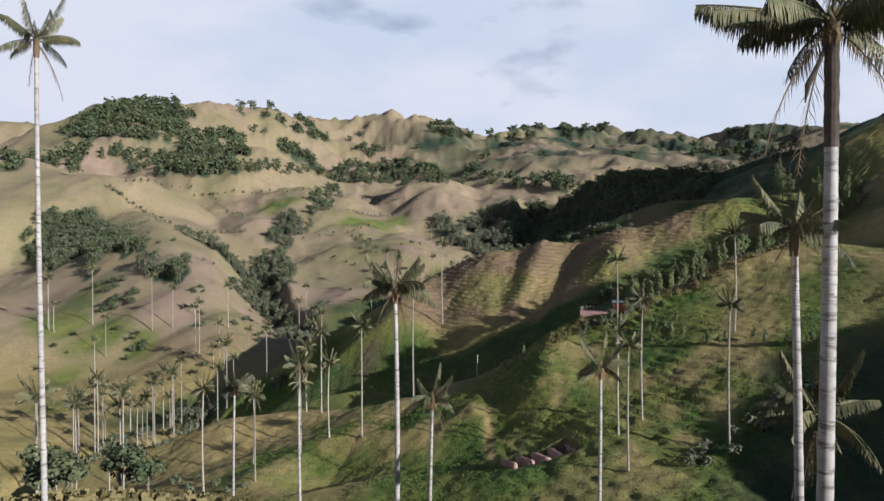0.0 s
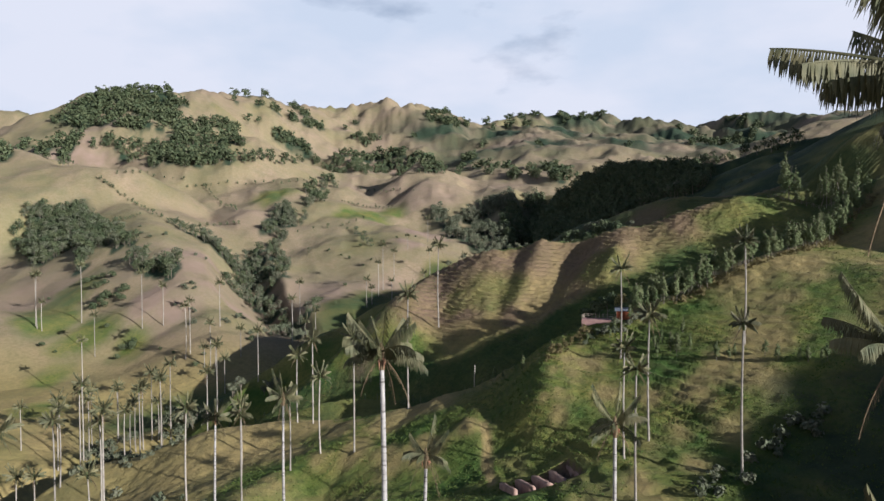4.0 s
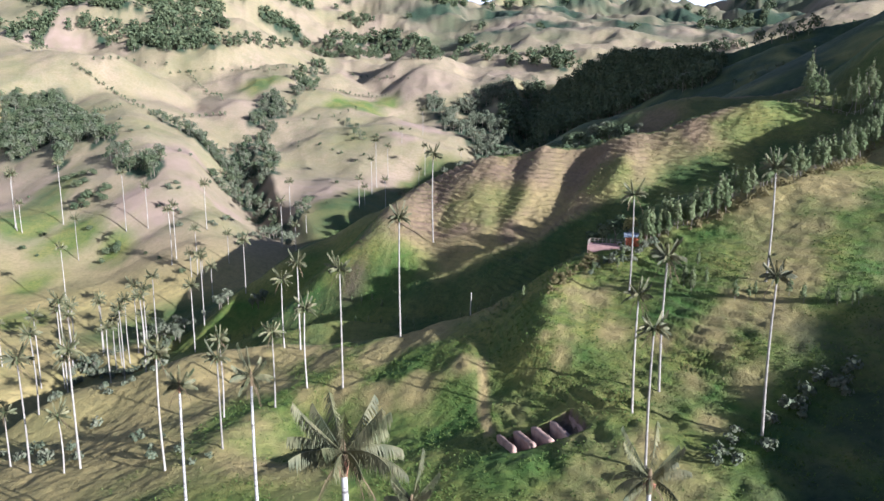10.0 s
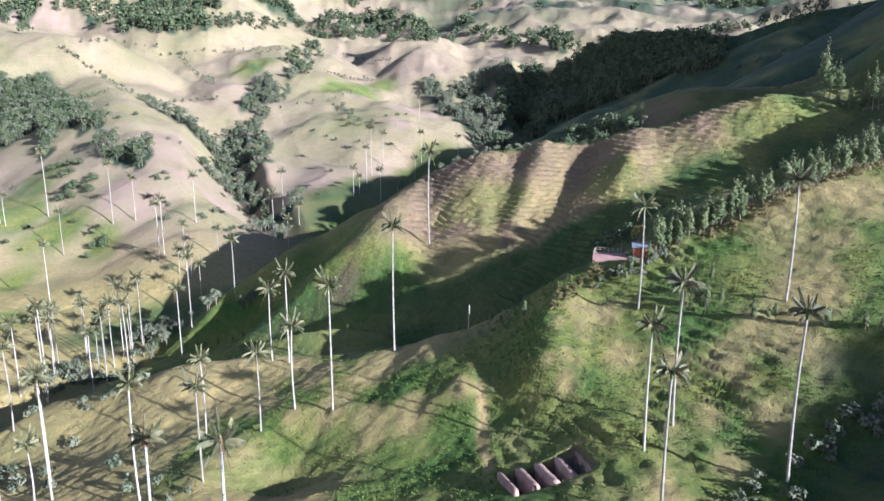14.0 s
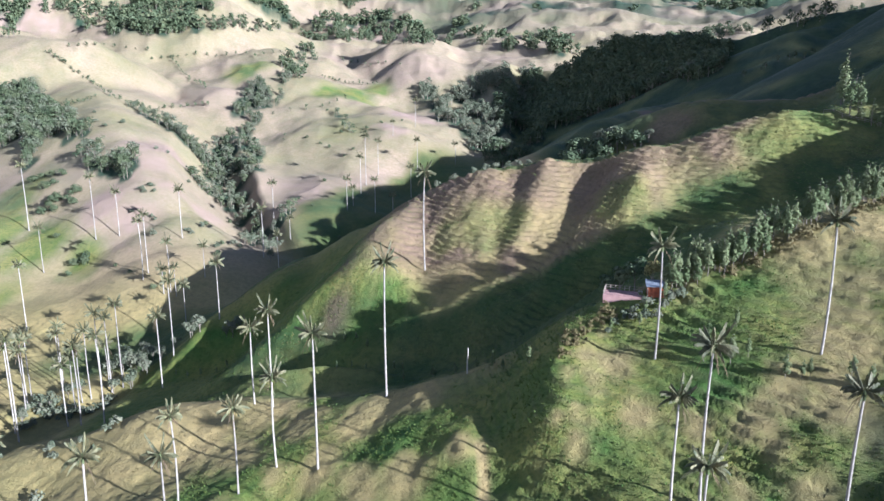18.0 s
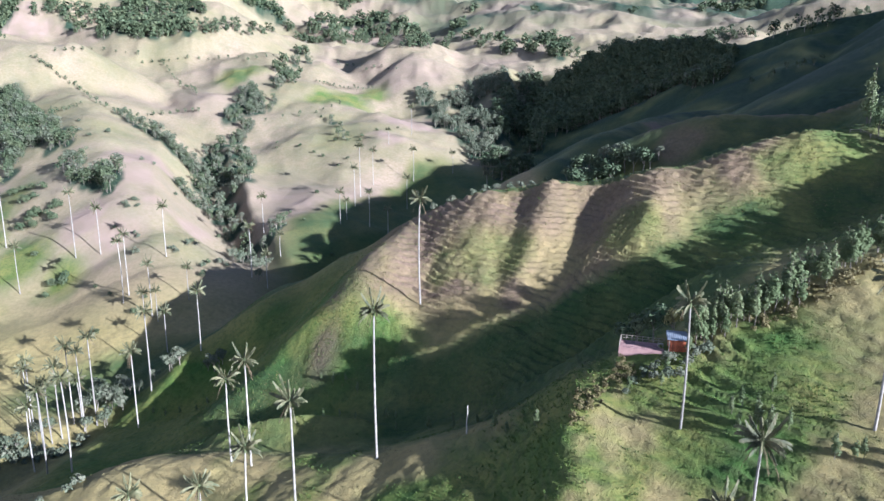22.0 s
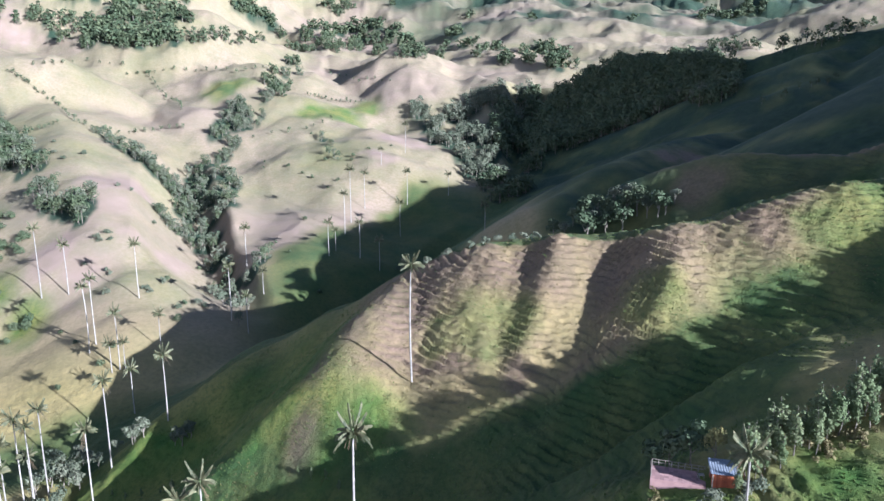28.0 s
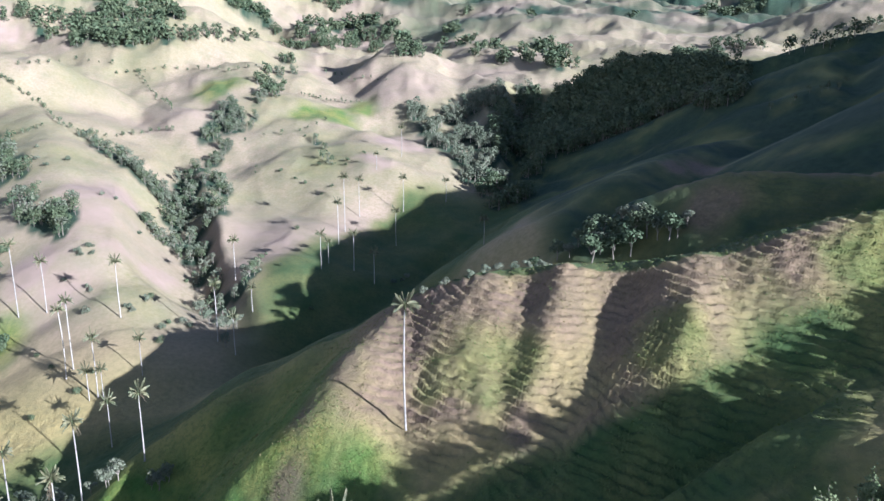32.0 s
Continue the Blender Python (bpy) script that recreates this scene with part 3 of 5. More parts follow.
GROVES["mountain_caps"] += [(-426, 1060, 13.0), (-385, 996, 10.4), (-374, 1022, 7.9), (-483, 955, 7.8), (-473, 974, 10.5), (-439, 951, 11.0), (-395, 902, 9.5), (-374, 904, 9.5), (-350, 906, 6.3), (-347, 957, 7.4)]
GROVES["mountain_caps"] += [(-326, 900, 9.3), (-347, 1003, 10.3), (-334, 1023, 10.4), (-320, 1045, 10.6), (-304, 1063, 8.9), (-261, 875, 8.8), (-242, 844, 8.5), (-305, 843, 10.1), (-310, 818, 9.8), (-315, 806, 6.9)]
GROVES["mountain_caps"] += [(-297, 801, 8.2), (-279, 797, 8.1), (-265, 792, 6.7), (-252, 801, 6.7), (-397, 866, 5.4), (-382, 855, 6.0), (-370, 845, 5.2), (-302, 1133, 4.7), (-286, 1143, 4.8), (-252, 1134, 9.4)]
GROVES["mountain_caps"] += [(-236, 1140, 9.4), (-218, 1144, 9.4), (-208, 1136, 7.4), (-351, 1242, 6.3), (-334, 1253, 6.3), (-303, 1251, 7.3), (-269, 1330, 9.9), (-251, 1315, 9.8), (-229, 1284, 9.5), (-215, 1289, 8.4)]
GROVES["mountain_caps"] += [(-148, 1134, 9.2), (-130, 1134, 10.1), (-118, 1194, 10.6), (-101, 1214, 10.8), (-80, 1193, 11.5), (-61, 1190, 11.5), (-36, 1158, 11.2), (-12, 811, 7.8), (-3, 811, 6.5), (-87, 1162, 8.4)]
GROVES["mountain_caps"] += [(-123, 1071, 6.9), (-158, 1103, 6.3), (-448, 846, 7.7), (-434, 844, 9.2), (-433, 830, 7.5), (-435, 860, 7.0), (-461, 831, 6.9), (-525, 908, 5.9), (-404, 675, 5.1), (-405, 660, 6.2)]
GROVES["mountain_caps"] += [(-580, 939, 7.1), (-16, 1405, 9.1), (1, 1390, 10.1), (17, 1370, 11.1), (34, 1376, 10.0), (19, 1499, 9.7), (-5, 1490, 8.5), (103, 1504, 8.5), (172, 1706, 11.1), (198, 1699, 9.7)]
GROVES["mountain_caps"] += [(258, 1895, 10.8), (297, 1721, 8.5), (448, 1930, 9.6), (47, 1062, 12.0), (55, 961, 7.0), (36, 981, 4.7), (85, 876, 7.1), (90, 828, 6.7), (108, 815, 5.3), (145, 926, 12.0)]
GROVES["mountain_caps"] += [(157, 892, 8.7), (131, 776, 7.6), (391, 1099, 7.5), (466, 1252, 8.6), (436, 1125, 7.8), (468, 1158, 8.0), (626, 1491, 10.4), (653, 1484, 10.4), (569, 1581, 8.1), (825, 2003, 14.0)]
GROVES["mountain_caps"] += [(811, 1897, 13.3), (844, 1869, 11.6)]
GROVES["gully_shrubs"] = []
GROVES["gully_shrubs"] += [(-74, 244, 1.1), (-70, 242, 1.2), (-66, 242, 1.2), (-61, 241, 1.2), (-58, 241, 1.0), (-23, 217, 1.0), (-20, 215, 1.2), (-17, 214, 1.1), (-14, 211, 0.8), (-7, 202, 0.8)]
GROVES["gully_shrubs"] += [(-5, 201, 0.8), (7, 195, 0.8), (11, 182, 0.8), (19, 164, 0.8), (2, 194, 0.8), (-33, 191, 0.8)]
GROVES["slope_bushes"] = []
GROVES["slope_bushes"] += [(-135, 381, 2.2), (-131, 386, 2.5), (-135, 370, 1.9), (-123, 367, 2.1), (-120, 349, 1.5), (-104, 352, 2), (-99, 360, 1.8), (-91, 346, 1.5), (-83, 351, 2), (-187, 465, 1.8), (-206, 492, 1.9), (-182, 476, 1.8)]
GROVES["slope_bushes"] += [(-198, 477, 1.8), (-147, 439, 1.6), (-142, 442, 1.6), (-130, 429, 1.9)]
GROVES["valley_wood"] = []
GROVES["valley_wood"] += [(-97, 252, 2.7), (-95, 255, 2.7), (-92, 255, 3.1), (-89, 256, 2.7), (-96, 261, 2.4), (-90, 263, 2.0), (-94, 246, 1.9), (-89, 248, 1.9), (-73, 256, 2.0), (-70, 256, 1.8)]
GROVES["valley_wood"] += [(-59, 252, 2.0), (-57, 253, 1.6), (-109, 233, 1.7), (-107, 235, 1.9), (-105, 241, 1.7), (-103, 245, 1.5), (-110, 226, 1.4), (-77, 357, 2.8), (-71, 348, 2.7), (-69, 354, 2.8)]
GROVES["valley_wood"] += [(-68, 363, 2.4), (-87, 380, 2.6), (-66, 339, 2.2), (-70, 395, 2.1)]
GROVES["scrub_right"] = []
GROVES["scrub_right"] += [(51, 117, 1.2), (53, 118, 1.1), (55, 118, 1.1), (58, 119, 1.3), (60, 119, 1.1), (62, 120, 1.1), (57, 121, 0.8), (48, 115, 0.8), (44, 115, 0.9), (42, 113, 0.8)]
GROVES["scrub_right"] += [(39, 112, 1.0), (37, 109, 1.0), (41, 109, 0.8), (45, 110, 0.8), (60, 116, 0.9), (53, 115, 0.8)]
GROVES["scrub_left"] = []
GROVES["scrub_left"] += [(-109, 235, 2.5), (-105, 233, 2.4), (-101, 235, 2.4), (-97, 236, 2.4), (-94, 241, 2.1), (-67, 187, 1.1), (-108, 226, 2.0), (-78, 182, 1.2), (-92, 185, 1.3), (-85, 158, 1.4)]
GROVES["scrub_left"] += [(-93, 163, 1.5), (-77, 153, 1.4), (-70, 151, 1.2), (-75, 171, 1.0), (-51, 140, 0.9), (-111, 230, 1.9), (-107, 230, 1.9), (-106, 237, 2.0), (-74, 185, 1.2), (-81, 186, 1.1)]
GROVES["scrub_left"] += [(-58, 152, 1.1), (-53, 145, 1.0), (-52, 149, 1.0), (-46, 140, 1.0), (-40, 134, 0.9), (-38, 134, 0.8), (-85, 162, 1.2), (-79, 157, 1.2), (-75, 158, 1.1), (-68, 149, 0.8)]
GROVES["meadow_bits"] = []
GROVES["meadow_bits"] += [(-103, 316, 0.8), (-118, 321, 0.9), (-128, 331, 0.9), (-104, 308, 0.8), (-87, 334, 1.1), (-100, 363, 1.2), (-104, 416, 1.1), (-71, 412, 1.3), (-75, 405, 1.1), (-68, 421, 1.4)]
GROVES["meadow_bits"] += [(-53, 503, 1.3), (-18, 570, 1.5), (-32, 554, 1.1), (-41, 542, 1.1), (-98, 539, 1.5), (-83, 536, 1.5), (-71, 524, 1.4), (-58, 404, 1.0), (-59, 540, 1.1), (-77, 602, 1.2)]
GROVES["meadow_bits"] += [(-41, 374, 1.2), (-82, 536, 1.2), (-64, 518, 1.2), (-48, 511, 1.5), (-42, 537, 1.2), (-69, 415, 0.9), (-59, 453, 1.4), (-100, 550, 1.7), (-224, 413, 1.4), (-180, 338, 0.9)]
GROVES["meadow_bits"] += [(-188, 341, 0.9), (-186, 357, 1.5), (-165, 358, 1.8), (-114, 299, 1.0), (-89, 350, 0.8)]
GROVES["field_rows"] = []
GROVES["field_rows"] += [(-290, 609, 1.1), (-286, 607, 1.1), (-282, 606, 1.1), (-279, 605, 1.1), (-275, 604, 1.1), (-272, 603, 1.1), (-269, 602, 1.1), (-266, 602, 1.1), (-262, 601, 1), (-259, 600, 1), (-256, 599, 1), (-253, 597, 1)]
GROVES["field_rows"] += [(-249, 594, 1), (-249, 594, 0.9), (-239, 578, 0.9), (-231, 565, 0.9), (-224, 554, 0.9), (-218, 548, 0.8), (-214, 545, 0.8), (-210, 545, 0.8), (-207, 547, 0.8), (-205, 550, 0.8), (-203, 557, 0.9), (-201, 561, 0.9)]
GROVES["field_rows"] += [(-198, 565, 0.9), (-195, 572, 0.9), (-192, 578, 0.9), (-188, 583, 0.9), (-185, 590, 0.9), (-184, 603, 0.9), (-179, 606, 0.9), (-173, 604, 0.9), (-167, 602, 0.9), (-278, 622, 0.8), (-272, 624, 0.8), (-268, 631, 0.8)]
GROVES["field_rows"] += [(-264, 637, 0.8), (-265, 655, 0.8), (-307, 771, 1), (-292, 762, 1), (-282, 762, 1), (-270, 759, 1), (-245, 753, 1.9), (-241, 747, 1.9), (-237, 742, 1.8), (-233, 735, 1.8), (-228, 725, 1.8), (-223, 717, 1.8)]
GROVES["field_rows"] += [(-220, 713, 1.7), (-216, 709, 1.7), (-212, 702, 1.7), (-208, 698, 1.7), (-204, 692, 1.7), (-198, 678, 1.6), (-195, 674, 1.6), (-190, 661, 1.6), (-185, 652, 1.6), (-180, 642, 1.5), (-263, 752, 0.9), (-256, 755, 0.9)]
GROVES["field_rows"] += [(-247, 755, 0.9), (-239, 755, 0.9), (-231, 756, 0.9), (-223, 758, 0.9), (-215, 762, 0.9), (-205, 763, 0.9), (-194, 758, 0.9), (-183, 750, 0.9), (-171, 742, 0.9), (-161, 734, 0.9), (-154, 738, 0.9), (-146, 741, 0.9)]
GROVES["field_rows"] += [(-140, 749, 0.9), (-133, 759, 0.9), (-97, 718, 1.5), (-94, 718, 1.5), (-91, 721, 1.5), (-88, 722, 1.5), (-85, 721, 1.5), (-81, 721, 1.5), (-77, 720, 1.5), (-73, 720, 1.5), (-69, 719, 1.5), (-64, 717, 1.5)]
GROVES["field_rows"] += [(-59, 718, 1.5), (-55, 718, 1.5), (-50, 718, 1.5), (-45, 718, 1.5), (-92, 854, 1.3), (-84, 852, 1.3), (-76, 850, 1.3), (-62, 776, 1.1), (-55, 769, 1.1), (-48, 767, 1.1), (-41, 764, 1.1), (-34, 759, 1.1)]
GROVES["field_rows"] += [(-26, 738, 1.1), (-117, 598, 0.8), (-105, 602, 0.8), (-93, 608, 0.8), (-82, 615, 0.8), (-77, 620, 0.8), (-72, 628, 0.8), (-67, 640, 0.8), (-230, 527, 0.8), (-228, 529, 0.8), (-226, 532, 0.8), (-224, 534, 0.8)]
GROVES["field_rows"] += [(-223, 538, 0.8), (186, 472, 2.1), (195, 469, 2.1), (200, 467, 2.1), (206, 468, 2.1), (214, 471, 2.5), (221, 473, 2.5), (235, 488, 2.6)]
GROVES["crest_bushes"] = []
GROVES["crest_bushes"] += [(-9, 413, 1.6), (-3, 422, 1.4), (4, 264, 0.9), (9, 264, 1.0), (15, 263, 1.3), (19, 264, 1.2), (22, 264, 0.9), (26, 265, 1.2), (29, 264, 0.9), (32, 264, 0.8)]
GROVES["crest_bushes"] += [(-5, 417, 1.1)]
GROVES["hedge_right"] = []
GROVES["hedge_right"] += [(49, 150, 0.8), (51, 149, 0.8), (49, 154, 0.8), (52, 156, 0.8), (54, 143, 0.8), (56, 142, 0.8), (57, 142, 0.8), (63, 137, 0.8), (66, 135, 0.8), (67, 134, 0.8)]
GROVES["hedge_right"] += [(69, 133, 0.8), (70, 133, 0.8), (62, 140, 0.8), (45, 151, 0.8)]

# where the grass is lush, dry, or worn to pink soil: x, y, radius
LUSH = []
LUSH += [(-207, 398, 17.0), (-200, 369, 12.7), (-171, 354, 11.9), (-148, 343, 8.5), (-169, 313, 10.8), (-150, 272, 7.1), (16, 237, 5.7), (6, 238, 3.7), (23, 235, 3.7), (100, 234, 9.1)]
LUSH += [(92, 234, 6.3), (69, 227, 6.7), (52, 222, 5.6), (20, 158, 6.5), (-10, 217, 9.4), (30, 141, 7.9), (22, 137, 7.7), (14, 144, 6.0), (4, 140, 7.9), (-6, 139, 5.9)]
LUSH += [(28, 125, 7.1), (39, 120, 4.3), (66, 171, 5.0), (74, 173, 4.5), (84, 175, 4.0), (96, 181, 4.3), (74, 144, 2.8), (64, 136, 4.1), (65, 130, 4.0), (39, 149, 5.3)]
LUSH += [(-62, 666, 15.3), (-81, 662, 15.3), (-44, 696, 10.7), (-162, 694, 16.4), (8, 123, 5.2), (17, 125, 5.3)]
DRY = []
DRY += [(-65, 180, 9.9), (-49, 181, 8.2), (-34, 167, 6.1), (-48, 157, 7.2), (-67, 168, 6.7), (-0, 170, 4.0), (-7, 171, 4.1), (-13, 168, 3.6), (75, 158, 7.2), (67, 153, 5.7)]
DRY += [(82, 161, 5.0), (50, 140, 4.0), (46, 136, 3.9), (-10, 150, 3.8), (24, 155, 3.2), (21, 147, 2.4), (-24, 171, 4.9), (47, 131, 2.8), (-82, 178, 7.4), (32, 165, 2.3)]
DRY += [(-125, 235, 10.1), (-112, 217, 9.4), (-109, 241, 8.0), (-33, 181, 4.0), (-35, 151, 4.5), (-51, 145, 4.5), (-78, 166, 5.5), (-26, 157, 3.4), (83, 168, 5.2), (73, 159, 6.0)]
DRY += [(62, 147, 4.3), (48, 133, 4.8), (49, 125, 3.7), (42, 129, 2.8), (41, 140, 2.5), (32, 157, 3.3), (33, 146, 3.1), (23, 143, 2.4), (-3, 150, 4.2), (-18, 157, 3.4)]
DRY += [(53, 140, 6.5), (48, 137, 6), (56, 136, 5), (72, 161, 9), (70, 151, 8), (65, 147, 7), (59, 139, 5), (27.5, 153, 4), (28, 160, 3.6), (24, 147, 3), (31, 158, 3)]
DRY += [(6, 151, 2.1), (41, 118, 2.6), (31, 114, 2.4)]
BARE = []
BARE += [(-141, 414, 13.1), (-124, 395, 9.3), (-152, 446, 10.6), (-114, 400, 7.8), (-134, 369, 11.8), (-151, 377, 9.2), (7, 258, 5.5), (16, 252, 7.2), (33, 250, 7.1), (48, 241, 7.0)]
BARE += [(64, 238, 7.0), (-8, 261, 4.7), (-13, 242, 3.8), (-21, 236, 3.8), (78, 240, 5.4), (-428, 832, 29.2), (-406, 836, 21.7), (-12, 614, 16.4), (84, 287, 6.5), (-26, 541, 12.3)]
BARE += [(3, 251, 4.5), (22, 221, 3.1), (-23, 224, 3.9), (117, 381, 7.6), (104, 376, 5.0)]

# ---------------------------------------------------------------- ground sheet
TREAD = 1.25


def terrace_phase(X, Y, Z):
    return (Z + 0.10 * X) / TREAD + 0.5 * fbm(X, Y, 16, 3, 61) + 0.22 * fbm(X, Y, 3.0, 2, 63)


def ridge_face(X, Y):
    """The trodden face of the main ridge: 1 under its crest, 0 in the gully."""
    d, _, side = seg_field(X, Y, RIDGES[4][0], 5.0)
    jag = fbm(X, Y, 14, 3, 65)
    return np.clip((46 - d) / 12 + 0.5 * jag, 0, 1) * np.clip(0.3 - side, 0, 1) * np.clip((112 - X) / 20, 0, 1)


def near_relief(X, Y, Z):
    """Cattle terraces and tussocks on the pastures close to the flight."""
    near = np.clip((Y - 60) / 30, 0, 1) * np.clip((330 - Y) / 40, 0, 1)
    ph = terrace_phase(X, Y, Z)
    saw = ph - np.floor(ph)
    lip = 0.1 * np.exp(-((saw - 0.03) / 0.09) ** 2)
    step = np.where(saw < 0.68, 0.1 * saw / 0.68, 0.1 + 0.9 * (saw - 0.68) / 0.32) - saw + lip
    worn = np.clip(0.85 + 0.7 * fbm(X, Y, 30, 3, 71), 0.5, 1) * np.clip(0.85 + 0.7 * fbm(X, Y, 4, 2, 73), 0.35, 1.15)
    worn = worn * np.clip((X - 2) / 12 + np.clip((Y - 205) / 15, 0, 1), 0.08, 1)
    face = ridge_face(X, Y)
    high = 0.95 + 0.35 * face
    high = high * np.where(Y < 205, np.clip((64 - X) / 16, 0.3, 1), 1)
    u, v = pit_frame(X, Y)
    near = near * np.clip(np.maximum(np.abs(u) - 6.5, np.abs(v) - 4) / 3, 0.05, 1)
    return near * (high * TREAD * step * worn + 0.16 * fbm(X, Y, 2.2, 3, 77, 0.6) + 0.16 * fbm(X, Y, 7, 2, 79))


def build_ground():
    ys = [-900, -700, -520, -400, -300, -230, -170, -125, -90]
    y = -65.0
    while y < 88:
        ys.append(y)
        y += 2.4 if y < 20 else 1.2
    while y < 290:
        ys.append(y)
        y += 0.32 if 200 < y < 270 else 0.5
    step = 0.5
    while y < 4600:
        ys.append(y)
        step *= 1.015
        y += step
    cs = [0.0]
    step = 0.55
    while cs[-1] < 1000:
        cs.append(cs[-1] + step)
        if cs[-1] > 122:
            step *= 1.035
    cs = np.array([-c for c in cs[:0:-1]] + cs)
    ys = np.array(ys)
    X, Y = np.meshgrid(cs, ys)
    X = X * np.maximum(1.0, (Y + 60) / 290)
    base = land(X, Y)
    Z = base + near_relief(X, Y, base)
    nr, nc = X.shape
    me = bpy.data.meshes.new("ground")
    me.vertices.add(nr * nc)
    me.vertices.foreach_set("co", np.stack([X, Y, Z], -1).astype(np.float32).ravel())
    i = np.arange(nr * nc).reshape(nr, nc)
    quads = np.stack([i[:-1, :-1], i[:-1, 1:], i[1:, 1:], i[1:, :-1]], -1).reshape(-1, 4)
    me.loops.add(quads.size)
    me.loops.foreach_set("vertex_index", quads.ravel().astype(np.int32))
    me.polygons.add(len(quads))
    me.polygons.foreach_set("loop_start", np.arange(0, quads.size, 4, dtype=np.int32))
    me.polygons.foreach_set("loop_total", np.full(len(quads), 4, dtype=np.int32))
    me.polygons.foreach_set("use_smooth", np.ones(len(quads), dtype=bool))
    green, soil, scrub_shade, hay = cover(X, Y, base)
    for name, v in (("green", green), ("soil", soil), ("scrub_shade", scrub_shade), ("hay", hay)):
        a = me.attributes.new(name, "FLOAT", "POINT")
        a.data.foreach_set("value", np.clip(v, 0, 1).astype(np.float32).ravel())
    me.update(calc_edges=True)
    me.materials.append(M_GROUND)
    ob = new("ground", me)
    tagged(ob, "grassy mountain pasture with cattle terraces and dry patches", "ground", "", "structure")
    return ob


def patches(X, Y, discs, jag, soft=0.3):
    """Soft-edged patches with uneven outlines: 1 inside, 0 outside."""
    out = np.zeros(X.shape)
    for x, y, r in discs:
        near = np.abs(X - x) < 2 * r
        near &= np.abs(Y - y) < 3 * r
        d = np.hypot((X[near] - x) / r, (Y[near] - y) / (1.5 * r)) + 0.55 * jag[near]
        out[near] = np.maximum(out[near], np.clip((1 + soft - d) / (2 * soft), 0, 1))
    return out


def cover(X, Y, Z):
    """Where the grass is lush, where the soil shows pink, where scrub covers or painted shade darkens the ground."""
    n = fbm(X, Y, 60, 4, 83)
    jag = fbm(X, Y, 26, 5, 97, 0.6)
    green = np.clip(0.05 + 0.22 * n, 0, 1)
    near = np.clip((285 - Y) / 30, 0, 1) * np.where(Y > 204, np.clip((X + 98) / 14, 0, 1), np.clip((X + 60) / 20, 0, 1)) * np.clip((Y - 70) / 20, 0, 1)
    green = np.maximum(green, near * np.where(Y < 205, 0.62 + 0.55 * jag, np.maximum(0.16 + 0.4 * jag, 0.95 * np.clip((-6 - X) / 10, 0, 1))))
    green = np.maximum(green, 0.9 * patches(X, Y, LUSH, jag, 0.5))
    green = green * (1 - 0.92 * patches(X, Y, DRY, jag, 0.45)) + 0.06 + 0.1 * jag
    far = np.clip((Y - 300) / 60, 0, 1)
    # green slopes between the main ridge and the forest, shade painted into their colour
    back_slope = np.clip((X - 38 - 0.06 * (Y - 300)) / 14, 0, 1) * np.clip((Y - 262) / 14, 0, 1) * np.clip((720 - Y) / 60, 0, 1)
    back_slope = np.maximum(back_slope, np.clip((Y - 268) / 8, 0, 1) * np.clip((300 - Y) / 10, 0, 1) * np.clip((X + 40) / 20, 0, 1))
    green, far = np.maximum(green, back_slope * (0.85 + 0.2 * jag)), far * (1 - back_slope)
    back_slope = np.maximum(back_slope, np.clip((X - 128) / 10, 0, 1) * np.clip((Y - 215) / 10, 0, 1) * np.clip((330 - Y) / 20, 0, 1))
    back_shade = back_slope * np.clip((Y - 264) / 10 + np.clip((X - 128) / 10, 0, 1), 0, 1)
    bare = patches(X, Y, BARE, jag, 0.5)
    soil = np.maximum(np.clip(0.7 * fbm(X, Y, 90, 4, 89) - 0.1, 0, 1) * far, np.where(Y < 300, 0.75, 0.9) * bare)
    # worn earth on the upper face of the main ridge, and on the treads of its terraces
    d, _, _ = seg_field(X, Y, GULLIES[0][0], 5.0)
    e, _, _ = seg_field(X, Y, GULLIES[5][0], 5.0)
    # valley grass, greened and darkened to paint in the shade lying there
    vale_shade = np.clip((58 - e) / 14 + 0.4 * jag, 0, 1) * np.clip((X + 95) / 15, 0, 1) * np.clip((Y - 200) / 20, 0, 1) * np.clip((540 - Y) / 40, 0, 1) * np.clip((X + 0.25 * (Y - 300) + 60) / 25, 0, 1)
    d2, _, side2 = seg_field(X, Y, RIDGES[4][0], 5.0)
    vale_shade = np.maximum(vale_shade, np.clip((40 - d2) / 12, 0, 1) * np.clip(2 * side2, 0, 1))
    green, far = np.maximum(green, 0.9 * vale_shade), far * (1 - vale_shade)
    soil = soil * (1 - 0.8 * vale_shade)
    # lush gully grass, its mask also carrying the shade painted over it
    lush_shade = np.clip((22 - d) / 8 + 0.5 * jag, 0, 1) * np.clip((X + 62) / 10, 0, 1)
    green = np.maximum(green, lush_shade * np.clip(0.9 + 0.25 * jag, 0, 1))
    face = (1 - lush_shade) * ridge_face(X, Y) * np.clip((X + 25) / 20, 0, 1) * np.clip(1 + 0.8 * jag, 0, 1)
    ph = terrace_phase(X, Y, Z)
    tread = np.clip(1.5 * np.abs(2 * (ph - np.floor(ph)) - 1) - 0.4, 0, 1)
    soil = np.maximum(soil, face * (0.72 + 0.25 * tread))
    soil = np.maximum(soil, near * 0.22 * np.clip(X / 15, 0, 1) * tread * np.clip(0.5 + 1.4 * n, 0, 1))
    green = green * (1 - 0.75 * face)
    lane = np.clip(1.6 - np.abs(X - 9.3 - 0.25 * np.sin(Y * 0.4)) / 0.8, 0, 1) * np.clip((Y - 128) / 2, 0, 1) * np.clip((152 - Y) / 2, 0, 1)
    green, soil = green * (1 - lane), np.maximum(soil * (1 - 0.6 * patches(X, Y, LUSH, jag)), 0.1 * lane)
